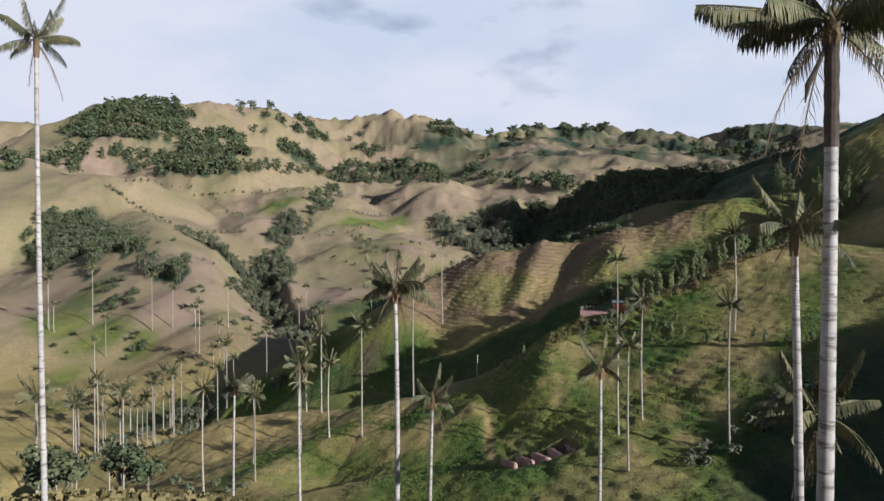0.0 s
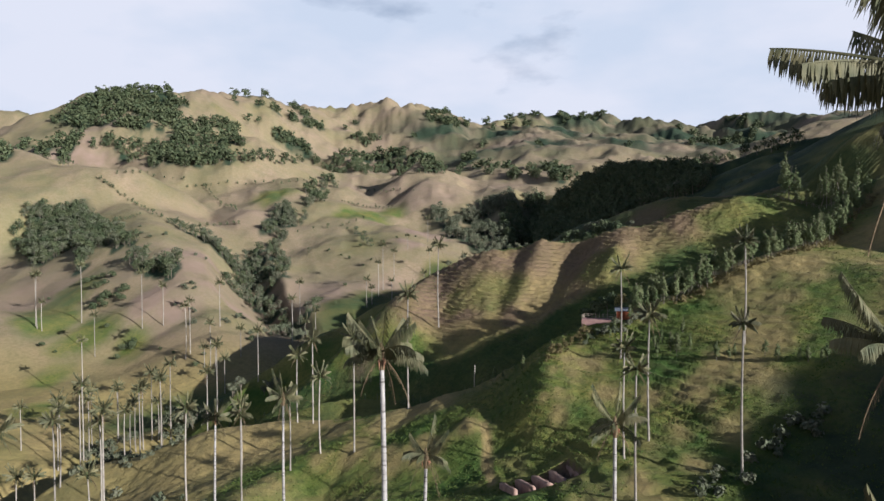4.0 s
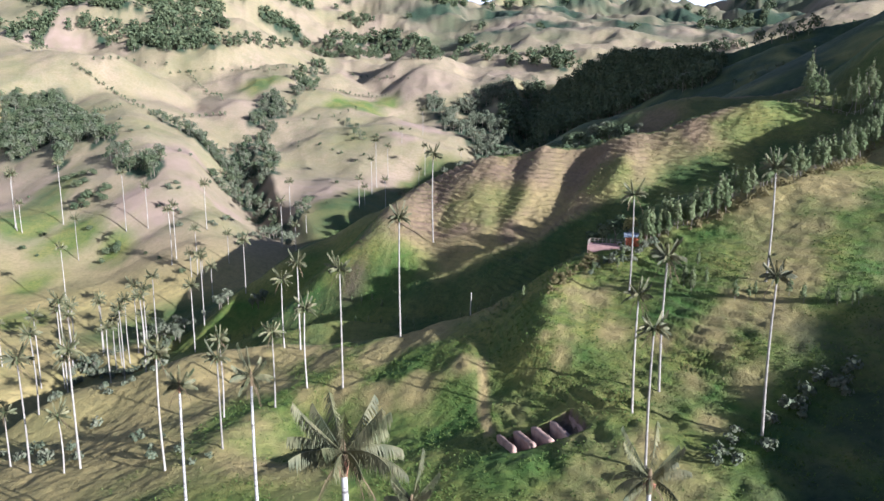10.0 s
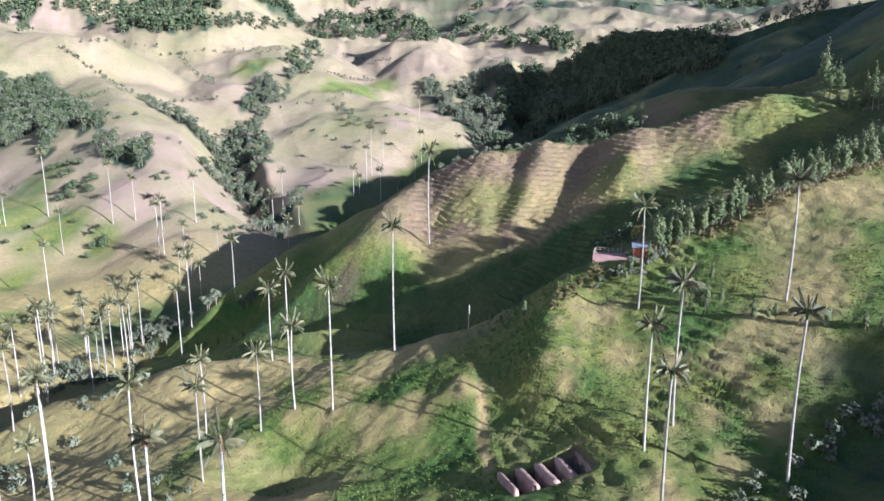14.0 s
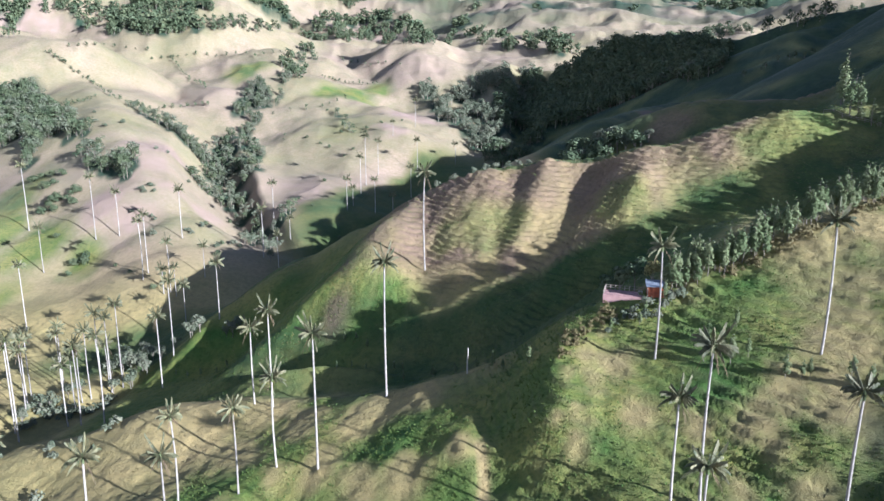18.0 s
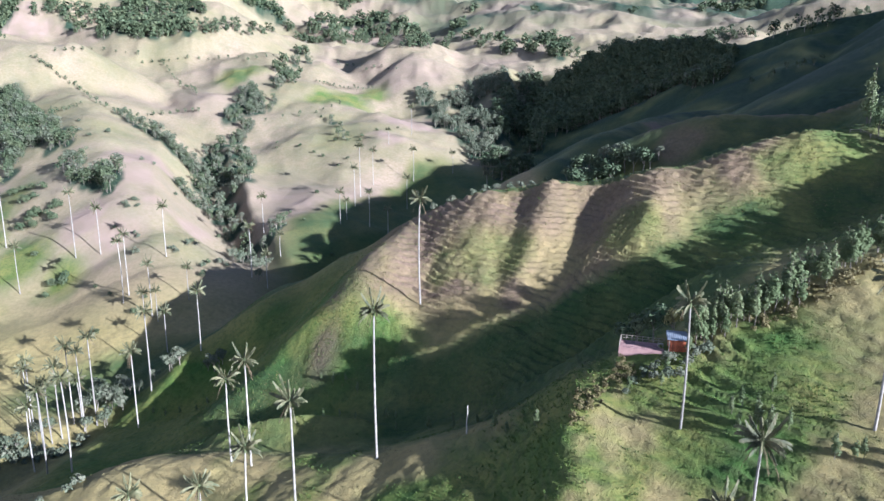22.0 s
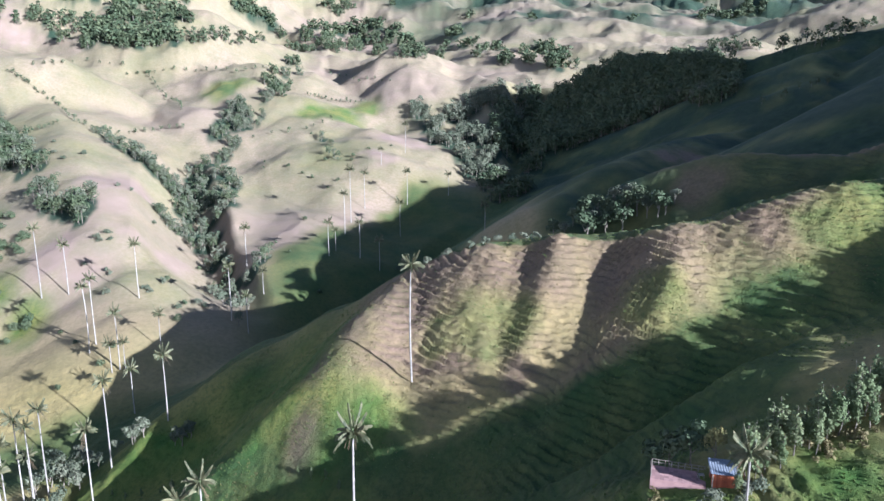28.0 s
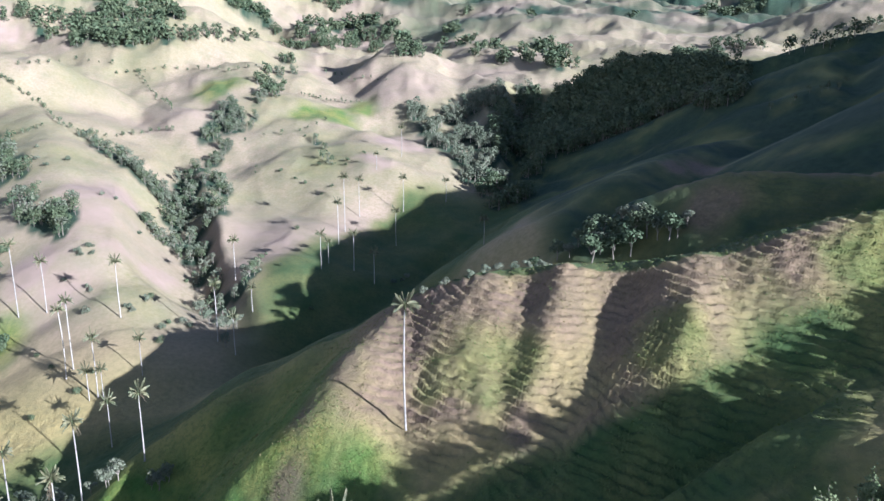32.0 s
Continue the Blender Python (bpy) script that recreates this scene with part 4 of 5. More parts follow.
    u, v = pit_frame(X, Y)
    dug = np.clip((6.4 - np.abs(u)) / 0.4, 0, 1) * np.clip((3.7 - np.abs(v)) / 0.4, 0, 1)
    soil = np.maximum(soil, dug)
    scrub_shade = np.clip(1.6 * fbm(X, Y, 170, 4, 101) - 0.35, 0, 1) * np.clip((Y - 800) / 300, 0, 1)
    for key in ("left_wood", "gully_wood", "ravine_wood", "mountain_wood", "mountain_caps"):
        scrub_shade = np.maximum(scrub_shade, patches(X, Y, GROVES[key], jag))
    # shadow on the near right-hand slope, painted as four dark patches
    scrub_shade = np.maximum(scrub_shade, 0.85 * patches(X, Y, ((60, 110, 13), (75, 114, 12), (50, 103, 10), (92, 118, 12)), jag))
    d5, _, _ = seg_field(X, Y, RIDGES[5][0], 5.0)
    crest = np.clip((6 - d5) / 5 + 0.5 * jag, 0, 1) * np.clip((X - 70) / 8, 0, 1)
    soil, back_shade = np.maximum(soil, 0.8 * crest), back_shade * (1 - crest)
    # gully and valley shade goes into the colour as half-strength dark cover
    scrub_shade = np.maximum(scrub_shade, np.maximum(0.5 * lush_shade * np.clip(0.8 + jag, 0, 1), 0.5 * vale_shade))
    # the back slopes' shade, painted on in the near-black woodland tone
    scrub_shade = np.maximum(scrub_shade, back_shade * np.clip(0.85 + 0.4 * jag, 0, 0.95) * (1 - bare))
    # shadow over the middle mountain slopes, painted in as dark cover
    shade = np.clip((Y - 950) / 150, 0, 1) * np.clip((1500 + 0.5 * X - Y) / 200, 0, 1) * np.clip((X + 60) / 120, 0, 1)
    scrub_shade = np.maximum(scrub_shade, shade * np.clip(0.7 + 0.6 * n, 0, 1))
    # forested flanks of the far mountains
    wild = np.clip((Y - 1450 - 0.3 * np.abs(X - 300)) / 250, 0, 1) * np.clip((X - 120) / 150, 0, 1)
    scrub_shade = np.maximum(scrub_shade, wild * np.clip(0.75 + 0.9 * n, 0.2, 0.95))
    return green, soil, scrub_shade, far


ground = build_ground()

# ---------------------------------------------------------------- helpers for things
class Shape:
    """Collects triangles and quads for one mesh."""

    def __init__(self):
        self.v, self.f = [], []

    def add(self, verts, faces):
        o = len(self.v)
        self.v.extend(verts)
        self.f.extend(tuple(o + i for i in f) for f in faces)

    def tube(self, pts, radii, sides=8, cap=True):
        rings = []
        for k, (p, r) in enumerate(zip(pts, radii)):
            a = Vector(pts[min(k + 1, len(pts) - 1)]) - Vector(pts[max(k - 1, 0)])
            a.normalize()
            u = a.orthogonal().normalized() if abs(a.z) < 0.99 else Vector((1, 0, 0))
            w = a.cross(u)
            rings.append([tuple(Vector(p) + r * (math.cos(q) * u + math.sin(q) * w)) for q in (2 * math.pi * s / sides for s in range(sides))])
        verts = [q for ring in rings for q in ring]
        faces = [(k * sides + s, k * sides + (s + 1) % sides, (k + 1) * sides + (s + 1) % sides, (k + 1) * sides + s) for k in range(len(pts) - 1) for s in range(sides)]
        if cap:
            faces.append(tuple(range(sides))[::-1])
            faces.append(tuple((len(pts) - 1) * sides + s for s in range(sides)))
        self.add(verts, faces)

    def mesh(self, name, mat, smooth=False):
        me = bpy.data.meshes.new(name)
        me.from_pydata(self.v, [], self.f)
        me.materials.append(mat)
        if smooth:
            me.polygons.foreach_set("use_smooth", np.ones(len(me.polygons), dtype=bool))
        me.update()
        return me


def part(name, mesh, parent, label=""):
    ob = new(name, mesh)
    ob.parent = parent
    return tagged(ob, label) if label else ob


def ground_z(x, y):
    a, b = np.array([x], float), np.array([y], float)
    z = land(a, b)
    return float((z + near_relief(a, b, z))[0])


# ---------------------------------------------------------------- wax palms
def frond_shape(rng, length, pairs, rise, droop, leaflet, width, hang):
    """One feather leaf from the origin along +x: an arching rib with leaflets hanging like a curtain."""
    s = Shape()
    pts = []
    for k in range(9):
        q = k / 8
        pts.append((length * q * (1 - 0.15 * q * q), 0, length * (rise * q - droop * q * q)))
    s.tube(pts, [0.05 * (1 - 0.85 * k / 8) * length / 4 + 0.01 for k in range(9)], 4, False)
    for k in range(pairs):
        q = 0.14 + 0.85 * (k + 0.5) / pairs
        i = min(int(q * 8), 7)
        p = Vector(pts[i]).lerp(Vector(pts[i + 1]), q * 8 - i)
        along = (Vector(pts[i + 1]) - Vector(pts[i])).normalized()
        long = leaflet * (0.5 + 0.6 * math.sin(math.pi * min(q * 0.9 + 0.08, 1))) * rng.uniform(0.8, 1.15)
        for side in (-1, 1):
            out = Vector((0.30, side * rng.uniform(0.25, 0.75), -hang * rng.uniform(0.7, 1.3))).normalized()
            mid = p + out * long * 0.55
            tip = mid + (out + Vector((0, 0, -0.6))).normalized() * long * 0.5
            w = along * width
            s.add([tuple(p - w * 0.4), tuple(p + w * 0.4), tuple(mid + w * 0.55), tuple(mid - w * 0.55), tuple(tip)], [(0, 1, 2, 3), (3, 2, 4)])
    return s


def placed(src, m):
    s = Shape()
    s.v = [tuple(m @ Vector(p)) for p in src.v]
    s.f = src.f
    return s


def crown_parts(seed, size, fronds, pairs, fine=1.0, upright=0.25, leaflet=0.27, sag=1.0, hang=1.0):
    """Shapes of a crown round the origin: each living leaf, the withered skirt, the crownshaft."""
    rng = random.Random(seed)
    leaves = []
    for k in range(fronds):
        spear = k < fronds * upright
        tilt = rng.uniform(0.8, 1.8) if spear else rng.uniform(-0.1, 0.75)
        droop = 0.15 + 0.2 * rng.random() if spear else 0.3 + 0.25 * rng.random()
        s = frond_shape(rng, size * rng.uniform(0.8, 1.1) * (0.75 if spear else 1), pairs, tilt, droop * sag, size * leaflet, size * 0.085 * fine, (0.55 if spear else 0.95) * hang)
        leaves.append(placed(s, Matrix.Rotation(2 * math.pi * (k * 0.382 + 0.04 * rng.random()), 4, "Z") @ Matrix.Translation((0.05, 0, 0))))
    dead = Shape()
    for k in range(3):
        s = frond_shape(rng, size * rng.uniform(0.45, 0.75), max(pairs // 2, 6), -0.9, 0.7, size * 0.16, size * 0.05 * fine, 1.0)
        s = placed(s, Matrix.Rotation(rng.uniform(0, 6.28), 4, "Z") @ Matrix.Translation((0.1, 0, -0.3)))
        dead.add(s.v, s.f)
    shaft = Shape()
    shaft.tube([(0, 0, -0.9), (0, 0, -0.5), (0, 0, 0.0), (0, 0, 0.5)], [0.17, 0.23, 0.2, 0.07], 8)
    return leaves, dead, shaft


def trunk_shape(height, r, lean, seed):
    rng = random.Random(seed)
    s = Shape()
    pts, rad = [], []
    n = max(10, int(height * 1.2))
    bx, by = rng.uniform(-0.3, 0.3), rng.uniform(-0.3, 0.3)
    for k in range(n + 1):
        q = k / n
        pts.append((lean[0] * q + bx * math.sin(math.pi * q), lean[1] * q + by * math.sin(math.pi * q), -1.0 + (height + 1.0) * q))
        rad.append(r * (1.12 - 0.42 * q + 0.25 * max(0, 0.08 - q) * 8) * (1.03 if k % 2 else 0.98))
    s.tube(pts, rad, 9)
    return s


def join_shapes(shapes):
    s = Shape()
    for q in shapes:
        s.add(q.v, q.f)
    return s


CROWN_MESH = []
for k in range(6):
    leaves, dead, shaft = crown_parts(100 + k, 2.65 + 0.08 * k, 22 + k % 4, 26, 0.4, 0.3, 0.17, 1.1, 1.3)
    CROWN_MESH.append((join_shapes(leaves).mesh("crown", M_FROND), dead.mesh("withered_fronds", M_DEAD), shaft.mesh("crownshaft", M_LEAF_YOUNG)))


def palm(x, y, height, variant=None, r=0.2, lean=(0, 0), z=None, scale=1.0):
    rng = random.Random(int(x * 131 + y * 17))
    root = new("wax_palm")
    gz = ground_z(x, y) if z is None else z
    root.location = (x, y, gz)
    tagged(root, "tall wax palm with pale bare trunk on the pasture", "palm tree", "wax palms")
    part("trunk", trunk_shape(height, r, lean, rng.random()).mesh("trunk", M_TRUNK, True), root, "pale ringed trunk")
    v = rng.randrange(6) if variant is None else variant
    turn = rng.uniform(0, 6.28)
    for name, me in zip(("crown", "withered_fronds", "crownshaft"), CROWN_MESH[v]):
        ob = part(name, me, root)
        ob.matrix_basis = Matrix.Translation((lean[0], lean[1], height)) @ Matrix.Rotation(turn, 4, "Z") @ Matrix.Scale(scale, 4)
    return root


def near_palm(x, y, height, r, size, fronds, seed, z=None, taper=0.42, stalks=True, upright=0.4, leaflet=0.23, sag=1.0):
    """A palm close to the flight, each leaf a part of its own."""
    root = new("wax_palm")
    root.location = (x, y, ground_z(x, y) if z is None else z)
    tagged(root, "tall wax palm with ringed white trunk and drooping feather fronds", "palm tree", "wax palms")
    rng = random.Random(seed)
    s = Shape()
    n = int(height * 2)
    pts = [(0.25 * math.sin(2.2 * k / n + seed), 0.2 * math.sin(1.7 * k / n + seed * 2), -1.0 + (height + 0.6) * k / n) for k in range(n + 1)]
    off = Vector((pts[-1][0], pts[-1][1], 0))
    s.tube(pts, [r * (1.1 - taper * k / n) * (1.02 if k % 2 else 0.985) for k in range(n + 1)], 14)
    part("trunk", s.mesh("trunk", M_RINGED, True), root, "white trunk with dark leaf scars")
    leaves, dead, shaft = crown_parts(seed, size, fronds, 46, 0.17, upright, leaflet, sag, 1.8)
    at = Matrix.Translation((off.x, off.y, height))
    for leaf in leaves:
        part("frond", leaf.mesh("frond", M_FROND), root).matrix_basis = at
    part("withered_fronds", dead.mesh("withered_fronds", M_DEAD), root, "brown withered fronds").matrix_basis = at
    k = r / 0.2
    part("crownshaft", shaft.mesh("crownshaft", M_DEAD), root).matrix_basis = at @ Matrix.Diagonal((k, k, 1.2, 1))
    if size > 4:
        # dark brown sleeve round the top of the trunk
        old = Shape()
        old.tube([tuple(Vector(pts[i]) + Vector((0, 0, 0.1))) for i in range(n - 9, n + 1)], [r * (0.84 + 0.10 * ((n - i) % 2)) for i in range(n - 9, n + 1)], 12)
        part("leaf_sheath", old.mesh("leaf_sheath", M_DARK_BROWN), root, "dark brown band round the trunk under the crown")
        bent = Shape()
        bent.tube([(off.x - 0.2, off.y, height - 0.8), (off.x - 0.5, off.y, height - 1.6), (off.x - 0.95, off.y, height - 2.5), (off.x - 1.05, off.y, height - 3.2)], [0.07, 0.09, 0.12, 0.02], 7)
        part("dead_spathe", bent.mesh("dead_spathe", M_DARK_BROWN), root, "hanging brown dead spathe")
    if stalks:
        st = Shape()
        for q in range(5):
            a = rng.uniform(0, 6.28)
            st.tube([(0.1 * math.cos(a), 0.1 * math.sin(a), -0.3), (0.35 * math.cos(a), 0.35 * math.sin(a), -0.5), (0.3 * math.cos(a), 0.3 * math.sin(a), -1.0)], [0.05, 0.09, 0.02], 6)
        part("fruit_stalks", st.mesh("fruit_stalks", M_SPATHE), root, "reddish hanging fruit stalks").matrix_basis = at
    return root

for x, y, h in PALMS:
    palm(x, y, h, r=0.12 + 0.003 * h, scale=0.8 + 0.012 * h)
# palms that the flight passes close by
near_palm(-1.1, 65.8, 20.0, 0.2, 2.7, 15, 11, z=-34.6)
near_palm(13.8, 62.4, 21.8, 0.2, 2.8, 15, 12)
near_palm(-3.5, 50.5, 20.0, 0.2, 3.2, 20, 13, upright=0.4, leaflet=0.25)
near_palm(14.6, 29.2, 17.4, 0.2, 2.5, 15, 14, stalks=False)
near_palm(-24.0, 42.3, 28.3, 0.17, 2.5, 14, 15, stalks=False, upright=0.45)
near_palm(-18.8, 93.2, 21.4, 0.2, 2.7, 16, 16)
near_palm(-30.9, 104.5, 22.6, 0.2, 2.6, 16, 17)
near_palm(15.2, 28.0, 25.3, 0.31, 5.4, 22, 18, taper=0.35, stalks=False, upright=0.35, leaflet=0.22, sag=0.55)
palm(17.6, 33.0, 11.5, 2, r=0.2, scale=1.15)
palm(-52.0, 90.0, 20.0, 4, r=0.17, scale=1.0)

# ---------------------------------------------------------------- trees and bushes
def leaf_quads(rng, blobs, count, size):
    """Leaf sprays spread over the shells of a few uneven lumps; returns vertices, four to a spray."""
    w = np.array([b[3] ** 2 for b in blobs])
    pick = rng.choice(len(blobs), count, p=w / w.sum())
    b = np.array(blobs)[pick]
    n = rng.normal(size=(count, 3))
    n /= np.linalg.norm(n, axis=1)[:, None]
    n[:, 2] = np.where(n[:, 2] < -0.55, -n[:, 2], n[:, 2])
    p = b[:, :3] + n * (b[:, 3] * rng.uniform(0.62, 1.06, count))[:, None] * np.array([1, 1, 0.86])
    nn = n + rng.normal(size=(count, 3)) * 0.28
    nn /= np.linalg.norm(nn, axis=1)[:, None]
    a = np.cross(nn, rng.normal(size=(count, 3)))
    a /= np.linalg.norm(a, axis=1)[:, None]
    c = np.cross(nn, a)
    s = (size * rng.uniform(0.6, 1.3, count))[:, None]
    return np.stack([p - a * s, p - c * s * 0.7, p + a * s, p + c * s * 0.7], 1).reshape(-1, 3)


def quad_mesh(name, verts, mat, tone=None):
    n = len(verts)
    me = bpy.data.meshes.new(name)
    me.vertices.add(n)
    me.vertices.foreach_set("co", np.asarray(verts, np.float32).ravel())
    me.loops.add(n)
    me.loops.foreach_set("vertex_index", np.arange(n, dtype=np.int32))
    me.polygons.add(n // 4)
    me.polygons.foreach_set("loop_start", np.arange(0, n, 4, dtype=np.int32))
    me.polygons.foreach_set("loop_total", np.full(n // 4, 4, dtype=np.int32))
    if tone is not None:
        a = me.attributes.new("tone", "FLOAT", "POINT")
        a.data.foreach_set("value", tone.astype(np.float32))
    me.update(calc_edges=True)
    me.materials.append(mat)
    return me


def broad_blobs(rng, h, spread):
    out = [(0, 0, h * 0.68, h * 0.27)]
    for k in range(7):
        a = rng.uniform(0, 6.28)
        d = rng.uniform(0.3, 1.0) * spread
        out.append((d * math.cos(a), d * math.sin(a), h * rng.uniform(0.45, 0.86), h * rng.uniform(0.13, 0.24)))
    return out


def wood_blobs(rng, h, spread):
    """Crowns of a closed wood, leafy almost to the ground."""
    out = [(0, 0, h * 0.62, h * 0.26)]
    for k in range(8):
        a = rng.uniform(0, 6.28)
        d = rng.uniform(0.3, 1.0) * spread
        out.append((d * math.cos(a), d * math.sin(a), h * rng.uniform(0.16, 0.84), h * rng.uniform(0.12, 0.22)))
    return out


def slim_blobs(rng, h, spread):
    """A narrow cone, bare near the ground."""
    n = 11
    return [(rng.normal() * spread * 0.22, rng.normal() * spread * 0.22, h * (0.26 + 0.70 * k / (n - 1)), spread * (0.75 + 0.4 * math.sin(math.pi * min(1, 0.25 + k / n)) - 0.72 * k / (n - 1)) * rng.uniform(0.75, 1.15)) for k in range(n)]


def bush_blobs(rng, h, spread):
    return [(rng.uniform(-1, 1) * spread * 0.6, rng.uniform(-1, 1) * spread * 0.6, h * rng.uniform(0.25, 0.7), h * rng.uniform(0.25, 0.42)) for k in range(6)]


def limb_shape(rng, h, r, blobs, first):
    s = Shape()
    s.tube([(0, 0, -0.6), (0.04 * h * rng.normal(), 0.04 * h * rng.normal(), h * first), (0.03 * h * rng.normal(), 0.03 * h * rng.normal(), h * 0.85)], [r, r * 0.75, r * 0.2], 6)
    for b in blobs[1:5]:
        s.tube([(0, 0, h * first * 0.9), (b[0] * 0.5, b[1] * 0.5, (h * first + b[2]) * 0.52), tuple(b[:3])], [r * 0.5, r * 0.35, r * 0.1], 5)
    return s


KINDS = {}


def tree_kind(name, maker, h, spread, count, leaf, mat, bark_r, first, variants):
    rows = []
    for k in range(variants):
        rng = np.random.default_rng(1000 + 37 * len(KINDS) + k)
        blobs = maker(rng, h, spread)
        crown = quad_mesh(name + "_crown", leaf_quads(rng, blobs, count, leaf), mat)
        trunk = limb_shape(rng, h, bark_r, blobs, first).mesh(name + "_trunk", M_BARK) if bark_r else None
        rows.append((crown, trunk))
    KINDS[name] = rows


def set_tree(name, kind, x, y, scale, label, category, group, rng, crown_name="crown"):
    root = new(name)
    root.location = (x, y, ground_z(x, y) - 0.1)
    root.rotation_euler = (0, 0, rng.uniform(0, 6.28))
    root.scale = (scale * rng.uniform(0.85, 1.15), scale * rng.uniform(0.85, 1.15), scale)
    tagged(root, label, category, group)
    crown, trunk = KINDS[kind][rng.integers(len(KINDS[kind]))]
    part(crown_name, crown, root)
    if trunk:
        part("trunk", trunk, root)
    return root


def in_disc(rng, x, y, r):
    a, q = rng.uniform(0, 6.28), math.sqrt(rng.uniform(0, 1))
    return x + r * q * math.cos(a), y + r * q * 1.25 * math.sin(a)


def grove(name, label, discs, spacing, h, spread, count, leaf, mat, seed, maker=wood_blobs, trunks=True, lift=0.0):
    """A wood too dense to count, joined into one object."""
    rng = np.random.default_rng(seed)
    shapes = []
    for k in range(6):
        b = maker(rng, 1.0, spread)
        shapes.append(leaf_quads(rng, b, count, leaf))
    xs = []
    for x, y, r in discs:
        for _ in range(max(1, int(math.pi * r * r * 1.25 / spacing ** 2))):
            xs.append(in_disc(rng, x, y, r))
    xs = np.array(xs)
    zs = land(xs[:, 0], xs[:, 1])
    verts, tone = [], []
    bark = Shape()
    for (x, y), z in zip(xs, zs):
        s = h * rng.uniform(0.65, 1.25)
        a = rng.uniform(0, 6.28)
        v = shapes[rng.integers(6)]
        c, q = math.cos(a) * s, math.sin(a) * s
        w = np.stack([v[:, 0] * c - v[:, 1] * q + x, v[:, 0] * q + v[:, 1] * c + y, v[:, 2] * s + z - 0.3 + lift], 1)
        verts.append(w)
        tone.append(np.full(len(w), rng.uniform(0, 1)))
        if trunks:
            r = 0.02 * s
            bark.add([(x - r, y, z - 0.5), (x + r, y, z - 0.5), (x, y + r, z - 0.5), (x - r, y, z + s * 0.6), (x + r, y, z + s * 0.6), (x, y + r, z + s * 0.6)], [(0, 1, 4, 3), (1, 2, 5, 4), (2, 0, 3, 5)])
    root = new(name)
    root.location = (float(xs[:, 0].mean()), float(xs[:, 1].mean()), float(zs.mean()))
    tagged(root, label, "trees", "", "stuff")
    inv = Matrix.Translation(-Vector(root.location))
    cr = new("foliage", quad_mesh("foliage", np.concatenate(verts), mat, np.concatenate(tone)))
    cr.parent, cr.matrix_parent_inverse = root, inv
    tagged(cr, kind="stuff")
    if trunks:
        tr = new("stems", bark.mesh("stems", M_BARK))
        tr.parent, tr.matrix_parent_inverse = root, inv
        tagged(tr, kind="stuff")
    return root


grove("mixed_woodland", "dense dark green woodland on a hillside above the meadow", GROVES["left_wood"], 3.6, 9.5, 0.26, 260, 0.042, M_LEAF, 1)
grove("pale_woodland_trees", "pale grey-green trees standing in the hillside woodland", GROVES["left_wood"] + GROVES["mountain_wood"][:8], 6.0, 10.0, 0.26, 240, 0.042, M_LEAF_GREY, 21)
grove("gully_woodland", "grey-green trees crowding a gully between bare hills", GROVES["gully_wood"], 4.0, 7.5, 0.28, 190, 0.048, M_LEAF_GREY, 2)
grove("dark_gully_trees", "dark green trees along the bottom of a wooded gully", GROVES["gully_wood"], 4.6, 7.0, 0.28, 190, 0.048, M_LEAF, 22)
grove("ravine_woodland", "trees filling a rocky ravine below the pastures", GROVES["ravine_wood"], 3.2, 8.5, 0.28, 110, 0.062, M_LEAF_GREY, 3)
grove("mountain_forest", "dark shaded forest on the flank of a mountain", GROVES["mountain_wood"], 2.8, 11.5, 0.27, 100, 0.066, M_LEAF, 4)
grove("distant_tree_belts", "distant belts of trees between the fields", GROVES["far_belts"], 4.0, 10.5, 0.24, 70, 0.080, M_LEAF, 5)
grove("distant_mountain_woods", "patches of forest on distant mountain slopes", GROVES["mountain_caps"], 5.0, 11.0, 0.36, 34, 0.14, M_LEAF, 6, trunks=False)
grove("field_saplings", "rows of small trees along the field edges", GROVES["field_rows"], 3.0, 4.6, 0.2, 60, 0.08, M_LEAF, 7)
grove("pasture_scrub", "tangled grey-green scrub on a shaded slope", GROVES["scrub_right"] + GROVES["scrub_left"], 1.5, 2.2, 0.5, 90, 0.13, M_LEAF_GREY, 8, bush_blobs, False)

tree_kind("broad", broad_blobs, 8.0, 2.2, 420, 0.36, M_LEAF, 0.2, 0.35, 5)
tree_kind("pale", broad_blobs, 6.5, 2.0, 380, 0.30, M_LEAF_GREY, 0.16, 0.3, 4)
tree_kind("sapling", slim_blobs, 7.0, 0.85, 760, 0.15, M_LEAF_YOUNG, 0.08, 0.3, 6)
tree_kind("poplar", slim_blobs, 12.0, 1.25, 900, 0.2, M_LEAF_YOUNG, 0.16, 0.2, 3)
tree_kind("bush", bush_blobs, 3.2, 1.6, 420, 0.20, M_LEAF, 0, 0, 4)
tree_kind("greybush", bush_blobs, 2.8, 1.6, 380, 0.2, M_LEAF_GREY, 0, 0, 4)
rs = np.random.default_rng(77)
for x, y, r in GROVES["valley_wood"]:
    set_tree("broadleaf_tree", "pale", x, y, min(1.2, 0.35 + 0.28 * r), "round grey-green tree beside the valley stream", "tree", "stream trees", rs)
for x, y, r in GROVES["shrubs_left"]:
    for k in range(max(1, int(r * r / 5))):
        px, py = in_disc(rs, x, y, r)
        set_tree("shrub", "bush", px, py, rs.uniform(0.9, 1.7), "dark green shrub on the dry meadow slope", "bush", "meadow shrubs", rs, "foliage")
for x, y, r in GROVES["slope_bushes"]:
    for k in range(max(1, int(r))):
        px, py = in_disc(rs, x, y, r)
        set_tree("shrub", "greybush", px, py, rs.uniform(0.8, 1.25), "grey-brown rounded shrub on the pink bare slope", "bush", "bare slope shrubs", rs, "foliage")
